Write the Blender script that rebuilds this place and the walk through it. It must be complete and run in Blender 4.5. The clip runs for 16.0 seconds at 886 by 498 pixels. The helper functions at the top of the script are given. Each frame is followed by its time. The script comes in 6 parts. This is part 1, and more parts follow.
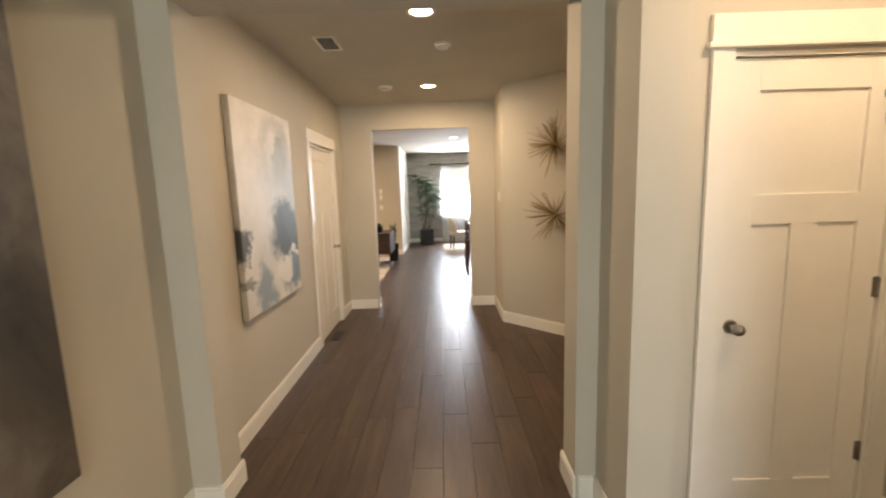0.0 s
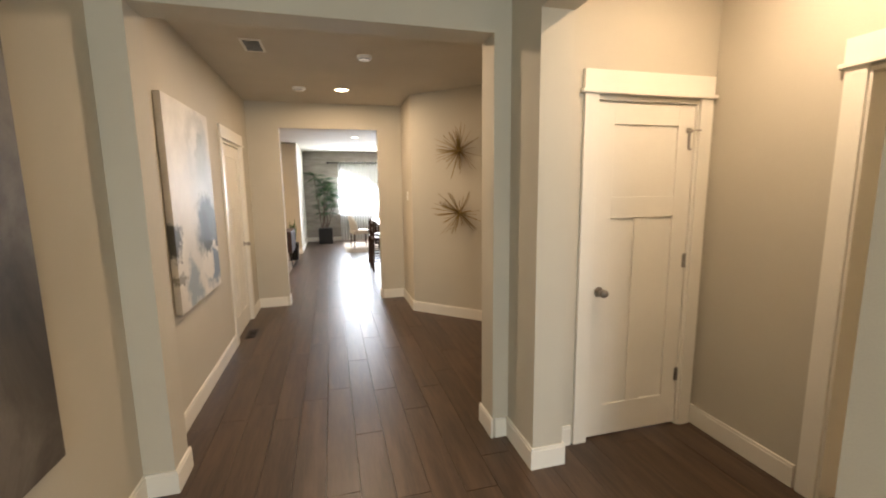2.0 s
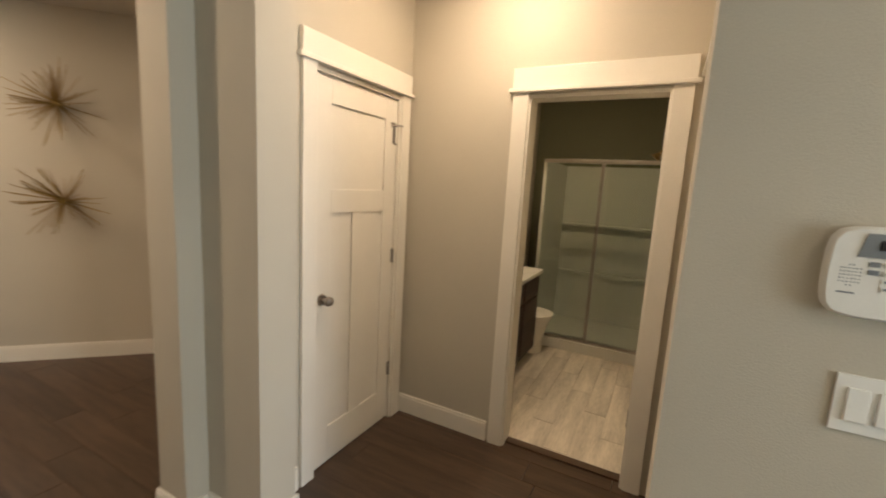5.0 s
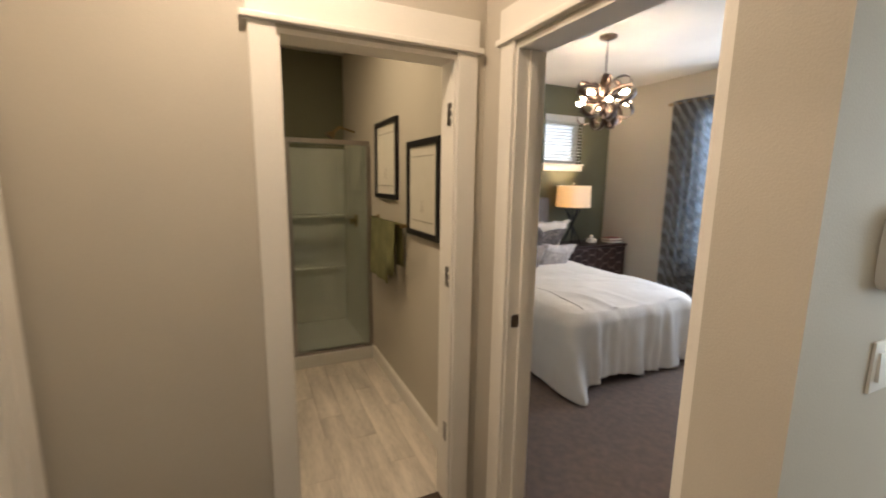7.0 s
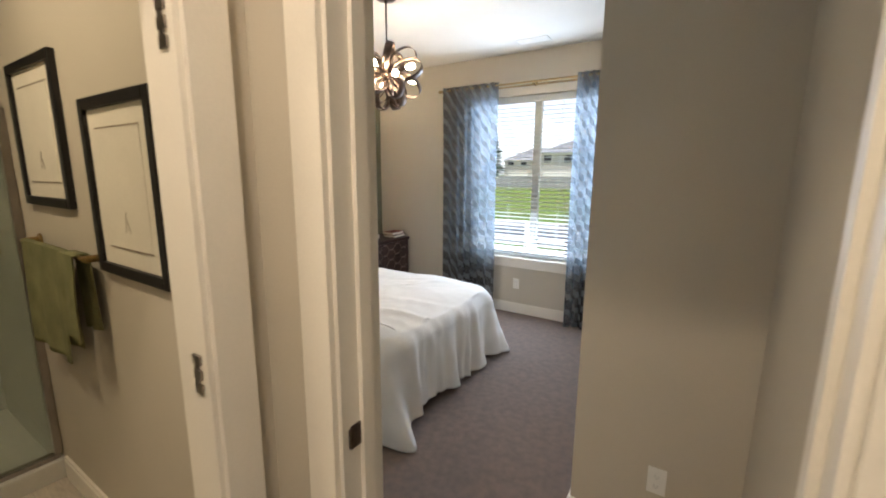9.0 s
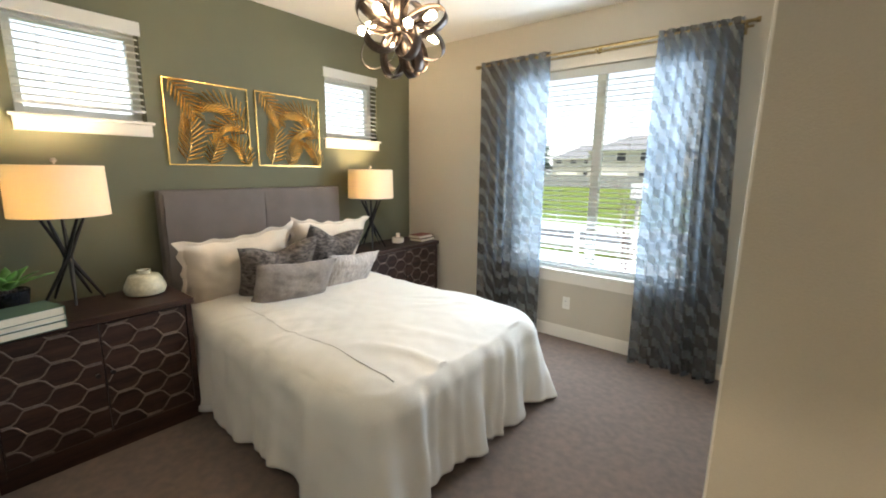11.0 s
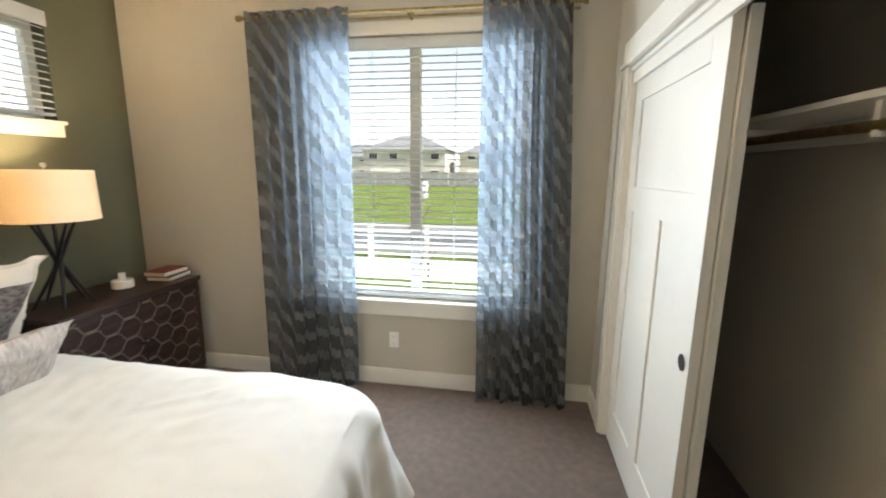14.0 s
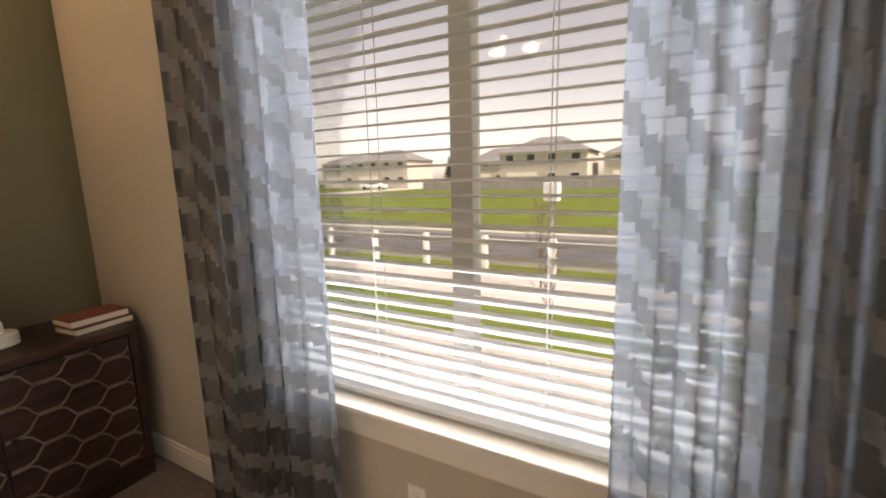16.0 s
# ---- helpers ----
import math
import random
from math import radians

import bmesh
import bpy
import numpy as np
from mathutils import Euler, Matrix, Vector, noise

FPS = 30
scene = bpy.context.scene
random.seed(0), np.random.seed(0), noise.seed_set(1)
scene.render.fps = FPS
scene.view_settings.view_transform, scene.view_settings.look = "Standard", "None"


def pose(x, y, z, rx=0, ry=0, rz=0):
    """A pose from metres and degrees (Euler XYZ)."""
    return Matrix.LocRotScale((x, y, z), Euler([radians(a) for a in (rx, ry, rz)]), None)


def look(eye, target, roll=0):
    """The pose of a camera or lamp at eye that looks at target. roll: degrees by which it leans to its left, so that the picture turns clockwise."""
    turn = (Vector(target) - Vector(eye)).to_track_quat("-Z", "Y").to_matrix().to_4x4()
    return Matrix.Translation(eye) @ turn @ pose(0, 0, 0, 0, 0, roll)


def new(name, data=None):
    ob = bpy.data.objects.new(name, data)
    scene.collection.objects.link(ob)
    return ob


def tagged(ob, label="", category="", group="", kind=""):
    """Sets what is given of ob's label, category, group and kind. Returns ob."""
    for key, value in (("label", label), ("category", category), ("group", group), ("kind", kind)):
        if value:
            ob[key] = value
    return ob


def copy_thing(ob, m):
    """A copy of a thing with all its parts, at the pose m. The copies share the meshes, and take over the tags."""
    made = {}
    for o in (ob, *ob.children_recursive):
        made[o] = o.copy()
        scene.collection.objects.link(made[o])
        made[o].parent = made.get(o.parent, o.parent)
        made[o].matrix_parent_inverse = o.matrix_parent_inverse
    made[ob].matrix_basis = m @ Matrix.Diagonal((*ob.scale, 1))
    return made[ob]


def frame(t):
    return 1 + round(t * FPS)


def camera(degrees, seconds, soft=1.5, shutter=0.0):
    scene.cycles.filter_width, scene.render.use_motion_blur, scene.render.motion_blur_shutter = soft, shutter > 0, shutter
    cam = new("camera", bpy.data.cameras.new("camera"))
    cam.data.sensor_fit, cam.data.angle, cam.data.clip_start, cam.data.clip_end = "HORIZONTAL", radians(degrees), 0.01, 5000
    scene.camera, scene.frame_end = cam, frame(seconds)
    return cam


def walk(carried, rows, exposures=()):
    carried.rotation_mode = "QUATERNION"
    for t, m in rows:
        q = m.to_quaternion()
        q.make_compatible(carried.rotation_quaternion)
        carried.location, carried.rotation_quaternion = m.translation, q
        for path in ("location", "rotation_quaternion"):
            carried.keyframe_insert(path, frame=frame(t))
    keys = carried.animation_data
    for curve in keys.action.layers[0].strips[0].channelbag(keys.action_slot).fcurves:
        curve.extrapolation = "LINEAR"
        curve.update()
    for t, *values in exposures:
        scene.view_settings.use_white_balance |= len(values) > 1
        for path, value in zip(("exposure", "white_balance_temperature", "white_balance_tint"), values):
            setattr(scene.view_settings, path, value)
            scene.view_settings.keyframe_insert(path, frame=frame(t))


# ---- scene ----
cam = camera(93.6, 16.0, soft=1.9, shutter=0.4)
PATH = [
    (0, (0.625, 0.244, 1.59), (0.618, 2.225, 1.313), -1.8),
    (0.5, (0.501, 0.282, 1.589), (0.819, 2.237, 1.313), -2.8),
    (1, (0.4, 0.17, 1.579), (0.818, 2.105, 1.294), -1.9),
    (1.5, (0.375, -0.044, 1.579), (0.791, 1.885, 1.255), -1.5),
    (2, (0.321, -0.138, 1.599), (0.829, 1.774, 1.309), -0.7),
    (2.5, (0.219, -0.193, 1.607), (0.958, 1.647, 1.34), -1.1),
    (3, (0.151, -0.232, 1.61), (1.141, 1.485, 1.345), -1.0),
    (3.5, (0.123, -0.239, 1.599), (1.316, 1.341, 1.322), -0.2),
    (4, (0.129, -0.137, 1.591), (1.479, 1.309, 1.3), 0.9),
    (4.2, (0.147, -0.039, 1.577), (1.559, 1.349, 1.297), 1.3),
    (6.3, (0.66, 1.186, 1.595), (2.621, 0.976, 1.265), 1.4),
    (6.5, (0.72, 1.223, 1.597), (2.663, 0.872, 1.273), -0.1),
    (7, (0.985, 1.333, 1.587), (2.775, 0.501, 1.264), 0.8),
    (7.5, (1.246, 1.279, 1.601), (2.825, 0.101, 1.258), 0.2),
    (8, (1.482, 1.256, 1.63), (2.812, -0.195, 1.276), 0.6),
    (8.5, (1.633, 1.16, 1.618), (2.758, -0.454, 1.261), 0.5),
    (8.7, (1.684, 1.084, 1.608), (2.748, -0.571, 1.249), 0.4),
    (10.8, (2.073, 0.259, 1.547), (3.28, -1.292, 1.179), 0.7),
    (11, (2.115, 0.216, 1.54), (3.352, -1.312, 1.172), 0.7),
    (11.5, (2.125, 0.135, 1.527), (3.462, -1.307, 1.162), 0.8),
    (12, (2.185, 0.109, 1.531), (3.539, -1.316, 1.162), 1.2),
    (12.5, (2.257, 0.043, 1.524), (3.477, -1.49, 1.119), 1.5),
    (13, (2.39, -0.167, 1.537), (3.368, -1.863, 1.128), 1.4),
    (13.5, (2.572, -0.38, 1.547), (3.199, -2.238, 1.154), 1.3),
    (14, (2.745, -0.621, 1.561), (3.063, -2.561, 1.194), 0.6),
    (14.5, (2.796, -1.003, 1.524), (3.083, -2.952, 1.179), 0.8),
    (15, (2.815, -1.497, 1.446), (3.242, -3.422, 1.109), -0.4),
    (15.5, (2.859, -1.935, 1.439), (3.492, -3.802, 1.097), -0.1),
    (16, (2.869, -2.337, 1.43), (3.804, -4.072, 1.089), -1.3),
]
walk(cam, [(t, look(eye, target, roll)) for t, eye, target, roll in PATH], exposures=[(0, 1.15, 7100, 18), (2, 1.1, 7100, 18), (4, 1.0, 6900, 16), (6.3, 1.0, 6400, 18), (8.7, 1.15, 6050, 15), (11, 1.5, 6400, 10), (13.5, 1.42, 6500, 10), (14.5, 1.15, 7000, 14), (15.2, 0.96, 8200, 28), (16, 0.7, 8400, 26)])

# ---------------------------------------------------------------- light
world = bpy.data.worlds.new("sky")
scene.world = world
world.use_nodes = True
wn, wl = world.node_tree.nodes, world.node_tree.links
sky = wn.new("ShaderNodeTexSky")
sky.sky_type, sky.sun_disc = "NISHITA", False
sky.sun_elevation, sky.sun_rotation = radians(45), radians(284)
sky.air_density, sky.dust_density = 1.0, 1.0
cloud, grey = wn.new("ShaderNodeMix"), wn.new("ShaderNodeRGBToBW")
cloud.data_type = "RGBA"
cloud.inputs[0].default_value = 0.72
wl.new(sky.outputs[0], grey.inputs[0])
wl.new(sky.outputs[0], cloud.inputs[6])
wl.new(grey.outputs[0], cloud.inputs[7])
wl.new(cloud.outputs[2], wn["Background"].inputs[0])
wn["Background"].inputs[1].default_value = 0.15

sun = new("sun", bpy.data.lights.new("sun", "SUN"))
sun.data.energy, sun.data.angle, sun.data.color = 4.8, radians(5), (1.0, 0.95, 0.88)
sun.matrix_world = look((-40, 10, 42), (0, 0, 0))


def area_lamp(name, eye, target, sx, sy, watts, colour):
    lamp = new(name, bpy.data.lights.new(name, "AREA"))
    lamp.data.shape, lamp.data.size, lamp.data.size_y = "RECTANGLE", sx, sy
    lamp.data.energy, lamp.data.color = watts, colour
    lamp.matrix_world = look(eye, target)
    return lamp


def point_lamp(name, place, watts, colour, radius=0.05):
    lamp = new(name, bpy.data.lights.new(name, "POINT"))
    lamp.data.energy, lamp.data.color, lamp.data.shadow_soft_size = watts, colour, radius
    lamp.location = place
    return lamp


DAY = (0.74, 0.87, 1.0)
WARM = (1.0, 0.76, 0.48)
SOFT = (1.0, 0.80, 0.56)
area_lamp("window_light_south", (3.41, -3.384, 1.53), (3.41, 0, 1.35), 1.40, 1.62, 39, DAY)
area_lamp("window_light_front", (0.35, -2.9, 1.5), (0.35, 0, 1.3), 1.2, 1.7, 34, (0.80, 0.97, 1.0))
area_lamp("window_light_dining", (1.5, 13.2, 1.6), (1.2, 8, 0.9), 1.8, 1.4, 190, DAY)
point_lamp("bedside_bulb", (5.22, -0.24, 1.325), 24, WARM, 0.035)
point_lamp("bedside_bulb", (5.28, -2.55, 1.325), 24, WARM, 0.035)
for q in range(4):
    point_lamp("chandelier_bulb", (3.88 + 0.155 * math.cos(1.57 * q + 0.6), -1.56 + 0.155 * math.sin(1.57 * q + 0.6), 2.30), 3.6, WARM, 0.03)
area_lamp("vestibule_downlight", (2.1, 1.25, 2.82), (2.1, 1.25, 0), 0.14, 0.14, 9.5, SOFT)
area_lamp("hall_downlight", (0.52, 3.10, 2.725), (0.52, 3.10, 0), 0.13, 0.13, 11, SOFT)
area_lamp("hall_downlight", (0.50, 5.02, 2.725), (0.50, 5.02, 0), 0.13, 0.13, 11, SOFT)
# weak warm fill added to the foyer, its source unseen
area_lamp("foyer_fill_lamp", (0.35, -0.9, 2.82), (0.35, -0.9, 0), 0.14, 0.14, 4, SOFT)
# fill without a fixture, added to brighten the living room's north wall
area_lamp("living_fill_lamp", (-1.6, 8.4, 2.72), (-1.6, 8.4, 0), 0.15, 0.15, 42, WARM)
# added fill to brighten the bathroom, no source known there
area_lamp("bath_fill_lamp", (3.6, 1.2, 2.80), (3.6, 1.2, 0), 0.14, 0.14, 8, (1.0, 0.80, 0.5))

# ---------------------------------------------------------------- materials


def mat(name, colour, rough=0.6, metal=0.0, var=0.06, scale=6.0, grain=60.0, bump=0.04, spec=0.5, stretch=(1, 1, 1), per_object=0.0, second=None, emit=None, strength=0.0, coords="Object"):
    """A surface with soft patches and fine grain."""
    m = bpy.data.materials.new(name)
    m.use_nodes = True
    n, k = m.node_tree.nodes, m.node_tree.links
    b = n["Principled BSDF"]
    b.inputs["Roughness"].default_value, b.inputs["Metallic"].default_value = rough, metal
    b.inputs["Specular IOR Level"].default_value = spec
    tc, mp = n.new("ShaderNodeTexCoord"), n.new("ShaderNodeMapping")
    mp.inputs["Scale"].default_value = stretch
    k.new(tc.outputs[coords], mp.inputs[0])
    big, fine = n.new("ShaderNodeTexNoise"), n.new("ShaderNodeTexNoise")
    big.inputs["Scale"].default_value, big.inputs["Detail"].default_value = scale, 4
    fine.inputs["Scale"].default_value, fine.inputs["Detail"].default_value = grain, 3
    if per_object:
        oi, add = n.new("ShaderNodeObjectInfo"), n.new("ShaderNodeVectorMath")
        add.operation = "MULTIPLY_ADD"
        comb = n.new("ShaderNodeCombineXYZ")
        for i in range(3):
            k.new(oi.outputs["Random"], comb.inputs[i])
        add.inputs[1].default_value = (37, 53, 71)
        k.new(comb.outputs[0], add.inputs[0])
        k.new(mp.outputs[0], add.inputs[2])
        src = add.outputs[0]
    else:
        src = mp.outputs[0]
    k.new(src, big.inputs[0])
    k.new(src, fine.inputs[0])
    mix = n.new("ShaderNodeMix")
    mix.data_type = "RGBA"
    lo = second or [c * (1 - 2 * var) for c in colour]
    hi = colour if second else [min(1, c * (1 + 2 * var)) for c in colour]
    mix.inputs[6].default_value, mix.inputs[7].default_value = (*lo, 1), (*hi, 1)
    ma = n.new("ShaderNodeMath")
    ma.operation = "ADD"
    ma.use_clamp = True
    sub = n.new("ShaderNodeMath")
    sub.operation = "MULTIPLY_ADD"
    sub.inputs[1].default_value, sub.inputs[2].default_value = 0.5, -0.25
    k.new(fine.outputs[0], sub.inputs[0])
    k.new(big.outputs[0], ma.inputs[0])
    k.new(sub.outputs[0], ma.inputs[1])
    ramp = n.new("ShaderNodeMapRange")
    ramp.inputs[1].default_value, ramp.inputs[2].default_value = 0.3, 0.7
    k.new(ma.outputs[0], ramp.inputs[0])
    k.new(ramp.outputs[0], mix.inputs[0])
    out = mix.outputs[2]
    if per_object:
        hsv, mr = n.new("ShaderNodeHueSaturation"), n.new("ShaderNodeMapRange")
        mr.inputs[3].default_value, mr.inputs[4].default_value = 1 - per_object, 1 + per_object
        k.new(oi.outputs["Random"], mr.inputs[0])
        k.new(mr.outputs[0], hsv.inputs["Value"])
        k.new(out, hsv.inputs["Color"])
        out = hsv.outputs[0]
    k.new(out, b.inputs["Base Color"])
    if bump:
        bp = n.new("ShaderNodeBump")
        bp.inputs["Strength"].default_value, bp.inputs["Distance"].default_value = bump * 4, 0.004
        k.new(fine.outputs[0], bp.inputs["Height"])
        k.new(bp.outputs[0], b.inputs["Normal"])
    if emit:
        b.inputs["Emission Color"].default_value = (*emit, 1)
        b.inputs["Emission Strength"].default_value = strength
    return m


def glass_mat(name, tint=(1, 1, 1), gloss=0.5):
    m = bpy.data.materials.new(name)
    m.use_nodes = True
    n, k = m.node_tree.nodes, m.node_tree.links
    n.remove(n["Principled BSDF"])
    tr, gl, fr, mx, mu = (n.new("ShaderNode" + s) for s in ("BsdfTransparent", "BsdfGlossy", "Fresnel", "MixShader", "Math"))
    tr.inputs[0].default_value = (*tint, 1)
    gl.inputs["Roughness"].default_value = 0.02
    mu.operation = "MULTIPLY"
    mu.inputs[1].default_value = gloss
    k.new(fr.outputs[0], mu.inputs[0])
    k.new(mu.outputs[0], mx.inputs[0])
    k.new(tr.outputs[0], mx.inputs[1])
    k.new(gl.outputs[0], mx.inputs[2])
    k.new(mx.outputs[0], n["Material Output"].inputs[0])
    return m


def cloth_mat(name, colour, through_colour, see=0.3, translucent=0.4, pattern=None, weave=900.0):
    """Woven cloth that lets light through; pattern: a second colour in stepped diagonal blocks."""
    m = bpy.data.materials.new(name)
    m.use_nodes = True
    n, k = m.node_tree.nodes, m.node_tree.links
    b = n["Principled BSDF"]
    b.inputs["Roughness"].default_value = 0.9
    b.inputs["Specular IOR Level"].default_value = 0.1
    tl, tr, m1, m2 = (n.new("ShaderNode" + s) for s in ("BsdfTranslucent", "BsdfTransparent", "MixShader", "MixShader"))
    m1.inputs[0].default_value, m2.inputs[0].default_value = translucent, see
    b.inputs["Base Color"].default_value = (*colour, 1)
    tl.inputs[0].default_value = (*through_colour, 1)
    uv = n.new("ShaderNodeUVMap")
    if pattern:
        # small woven blocks, stepped into diagonal bands
        sep = n.new("ShaderNodeSeparateXYZ")
        k.new(uv.outputs[0], sep.inputs[0])

        def op(kind, a, c, d=None):
            q = n.new("ShaderNodeMath")
            q.operation = kind
            for i, v in enumerate((a, c, d)):
                if v is None:
                    continue
                if isinstance(v, (int, float)):
                    q.inputs[i].default_value = v
                else:
                    k.new(v, q.inputs[i])
            return q.outputs[0]

        ix = op("FLOOR", op("MULTIPLY", sep.outputs[0], 1 / 0.026), 0)
        iy = op("FLOOR", op("MULTIPLY", sep.outputs[1], 1 / 0.021), 0)
        band = op("MODULO", op("ADD", op("ADD", ix, op("MULTIPLY", iy, -1.0)), 4000), 8.0)
        on = op("LESS_THAN", band, 2.5)
        cm, wn_ = n.new("ShaderNodeMix"), n.new("ShaderNodeTexNoise")
        wn_.inputs["Scale"].default_value = 60
        k.new(uv.outputs[0], wn_.inputs[0])
        fac = op("MULTIPLY", on, op("ADD", op("MULTIPLY", wn_.outputs[0], 0.7), 0.55))
        cm.data_type = "RGBA"
        cm.inputs[6].default_value, cm.inputs[7].default_value = (*colour, 1), (*pattern, 1)
        k.new(fac, cm.inputs[0])
        k.new(cm.outputs[2], b.inputs["Base Color"])
        tint = n.new("ShaderNodeMix")
        tint.data_type = "RGBA"
        tint.inputs[6].default_value = (*through_colour, 1)
        tint.inputs[7].default_value = tuple(0.75 * c for c in through_colour) + (1,)
        k.new(fac, tint.inputs[0])
        k.new(tint.outputs[2], tl.inputs[0])
        k.new(op("ADD", op("MULTIPLY", fac, -0.17), see), m2.inputs[0])
    k.new(b.outputs[0], m1.inputs[1])
    k.new(tl.outputs[0], m1.inputs[2])
    k.new(m1.outputs[0], m2.inputs[1])
    k.new(tr.outputs[0], m2.inputs[2])
    k.new(m2.outputs[0], n["Material Output"].inputs[0])
    return m


def paint_mat(name, layers, scale, stretch=(1, 1, 1), rough=0.6, offset=(0, 0, 0)):
    """Abstract brushwork: colours at stops of a warped noise."""
    m = bpy.data.materials.new(name)
    m.use_nodes = True
    n, k = m.node_tree.nodes, m.node_tree.links
    b = n["Principled BSDF"]
    b.inputs["Roughness"].default_value = rough
    tc, mp, nz, rp, gr, ad = (n.new("ShaderNode" + s) for s in ("TexCoord", "Mapping", "TexNoise", "ValToRGB", "SeparateXYZ", "Math"))
    mp.inputs["Scale"].default_value, mp.inputs["Location"].default_value = stretch, offset
    k.new(tc.outputs["Object"], mp.inputs[0])
    k.new(mp.outputs[0], nz.inputs[0])
    nz.inputs["Scale"].default_value, nz.inputs["Detail"].default_value, nz.inputs["Distortion"].default_value = scale, 7, 0.8
    nz.inputs["Roughness"].default_value = 0.62
    k.new(tc.outputs["Object"], gr.inputs[0])
    ad.operation = "MULTIPLY_ADD"
    ad.inputs[1].default_value = 0.0
    k.new(gr.outputs[2], ad.inputs[0])
    k.new(nz.outputs[0], ad.inputs[2])
    k.new(ad.outputs[0], rp.inputs[0])
    el = rp.color_ramp.elements
    while len(el) < len(layers):
        el.new(0.5)
    for e, (p, c) in zip(el, layers):
        e.position, e.color = p, (*c, 1)
    k.new(rp.outputs[0], b.inputs["Base Color"])
    bp = n.new("ShaderNodeBump")
    bp.inputs["Strength"].default_value, bp.inputs["Distance"].default_value = 0.4, 0.003
    k.new(nz.outputs[0], bp.inputs["Height"])
    k.new(bp.outputs[0], b.inputs["Normal"])
    return m, ad


WALL = mat("greige_paint", (0.53, 0.485, 0.40), 0.75, var=0.02, scale=1.5, grain=220, bump=0.05)
OLIVE = mat("olive_paint", (0.135, 0.135, 0.082), 0.7, var=0.02, scale=1.5, grain=220, bump=0.05)
CEIL = mat("ceiling_paint", (0.72, 0.69, 0.63), 0.9, var=0.02, scale=2, grain=90, bump=0.10)
# ceiling paint darkened: the hall's weak bounce light is put into the colour
CEILHALL = mat("shaded_ceiling_paint", (0.56, 0.52, 0.45), 0.9, var=0.02, scale=2, grain=90, bump=0.10)
TRIM = mat("white_trim_paint", (0.80, 0.76, 0.68), 0.38, var=0.015, scale=3, grain=150, bump=0.01)
WOODFLOOR = mat("dark_plank", (0.095, 0.057, 0.036), 0.36, var=0.2, scale=2.2, grain=11, bump=0.02, stretch=(9, 0.8, 1), per_object=0.10, second=(0.045, 0.028, 0.019))
CARPET = mat("taupe_carpet", (0.25, 0.19, 0.158), 0.98, var=0.10, scale=22, grain=420, bump=0.35, spec=0.1, second=(0.19, 0.152, 0.132))
PALECARPET = mat("pale_carpet", (0.42, 0.36, 0.30), 0.98, var=0.10, scale=5, grain=300, bump=0.3, spec=0.1)
BATHTILE = mat("pale_vinyl", (0.56, 0.50, 0.42), 0.45, var=0.12, scale=1.6, grain=14, bump=0.02, stretch=(1, 7, 1), per_object=0.08)
DARKWOOD = mat("espresso_wood", (0.036, 0.017, 0.012), 0.45, spec=0.35, var=0.25, scale=3, grain=30, bump=0.04, stretch=(1, 1, 8))
LATTICE = mat("worn_wood_edge", (0.15, 0.11, 0.09), 0.5, var=0.2, scale=8, grain=60, bump=0.04)
DUVET = mat("ivory_cotton", (0.76, 0.735, 0.69), 0.85, var=0.015, scale=5, grain=500, bump=0.05, spec=0.2)
SHAM = mat("cream_linen", (0.72, 0.62, 0.51), 0.9, var=0.03, scale=8, grain=400, bump=0.10, spec=0.2)
KNIT = mat("charcoal_knit", (0.26, 0.22, 0.195), 0.95, var=0.3, scale=26, grain=110, bump=0.5, spec=0.15, second=(0.05, 0.042, 0.038), stretch=(1, 1, 2.2))
VELVET = mat("taupe_velvet", (0.33, 0.275, 0.24), 0.6, var=0.25, scale=9, grain=80, bump=0.15, second=(0.20, 0.165, 0.145))
SILVER = mat("silver_crushed_velvet", (0.60, 0.53, 0.47), 0.5, var=0.3, scale=16, grain=60, bump=0.25, second=(0.30, 0.255, 0.225), stretch=(4, 1, 1))
LINEN = mat("grey_linen", (0.205, 0.18, 0.168), 0.95, var=0.05, scale=5, grain=600, bump=0.25, spec=0.1)
GOLD = mat("brushed_gold", (0.82, 0.53, 0.17), 0.25, 1.0, var=0.10, scale=20, grain=120, bump=0.05)
DULLGOLD = mat("antique_brass_wire", (0.30, 0.215, 0.095), 0.42, 1.0, var=0.15, scale=30, grain=120, bump=0.02)
STARGOLD = mat("pale_brass_wire", (0.36, 0.25, 0.09), 0.45, 0.85, var=0.12, scale=30, grain=120, bump=0.02)
BRONZE = mat("dark_bronze", (0.075, 0.055, 0.045), 0.36, 0.85, var=0.2, scale=12, grain=90, bump=0.05)
BLACKMETAL = mat("black_metal", (0.016, 0.015, 0.015), 0.45, 0.4, var=0.1, scale=9, grain=90, bump=0.02)
NICKEL = mat("satin_nickel", (0.36, 0.33, 0.30), 0.28, 1.0, var=0.05, scale=9, grain=200, bump=0.01)
PLASTIC = mat("white_plastic", (0.80, 0.79, 0.75), 0.4, var=0.01, scale=9, grain=200, bump=0.01)
GREYPLASTIC = mat("grey_plastic", (0.20, 0.22, 0.24), 0.4, var=0.02, scale=9, grain=200, bump=0.01)
DARKGLASS = mat("dark_display", (0.012, 0.013, 0.016), 0.15, var=0.1, scale=9, grain=50, bump=0)
BLUE = mat("blue_badge", (0.015, 0.03, 0.32), 0.4, var=0.03, scale=9, grain=50, bump=0)
CERAMIC = mat("cream_crackle_glaze", (0.63, 0.58, 0.42), 0.22, var=0.10, scale=10, grain=60, bump=0.02)
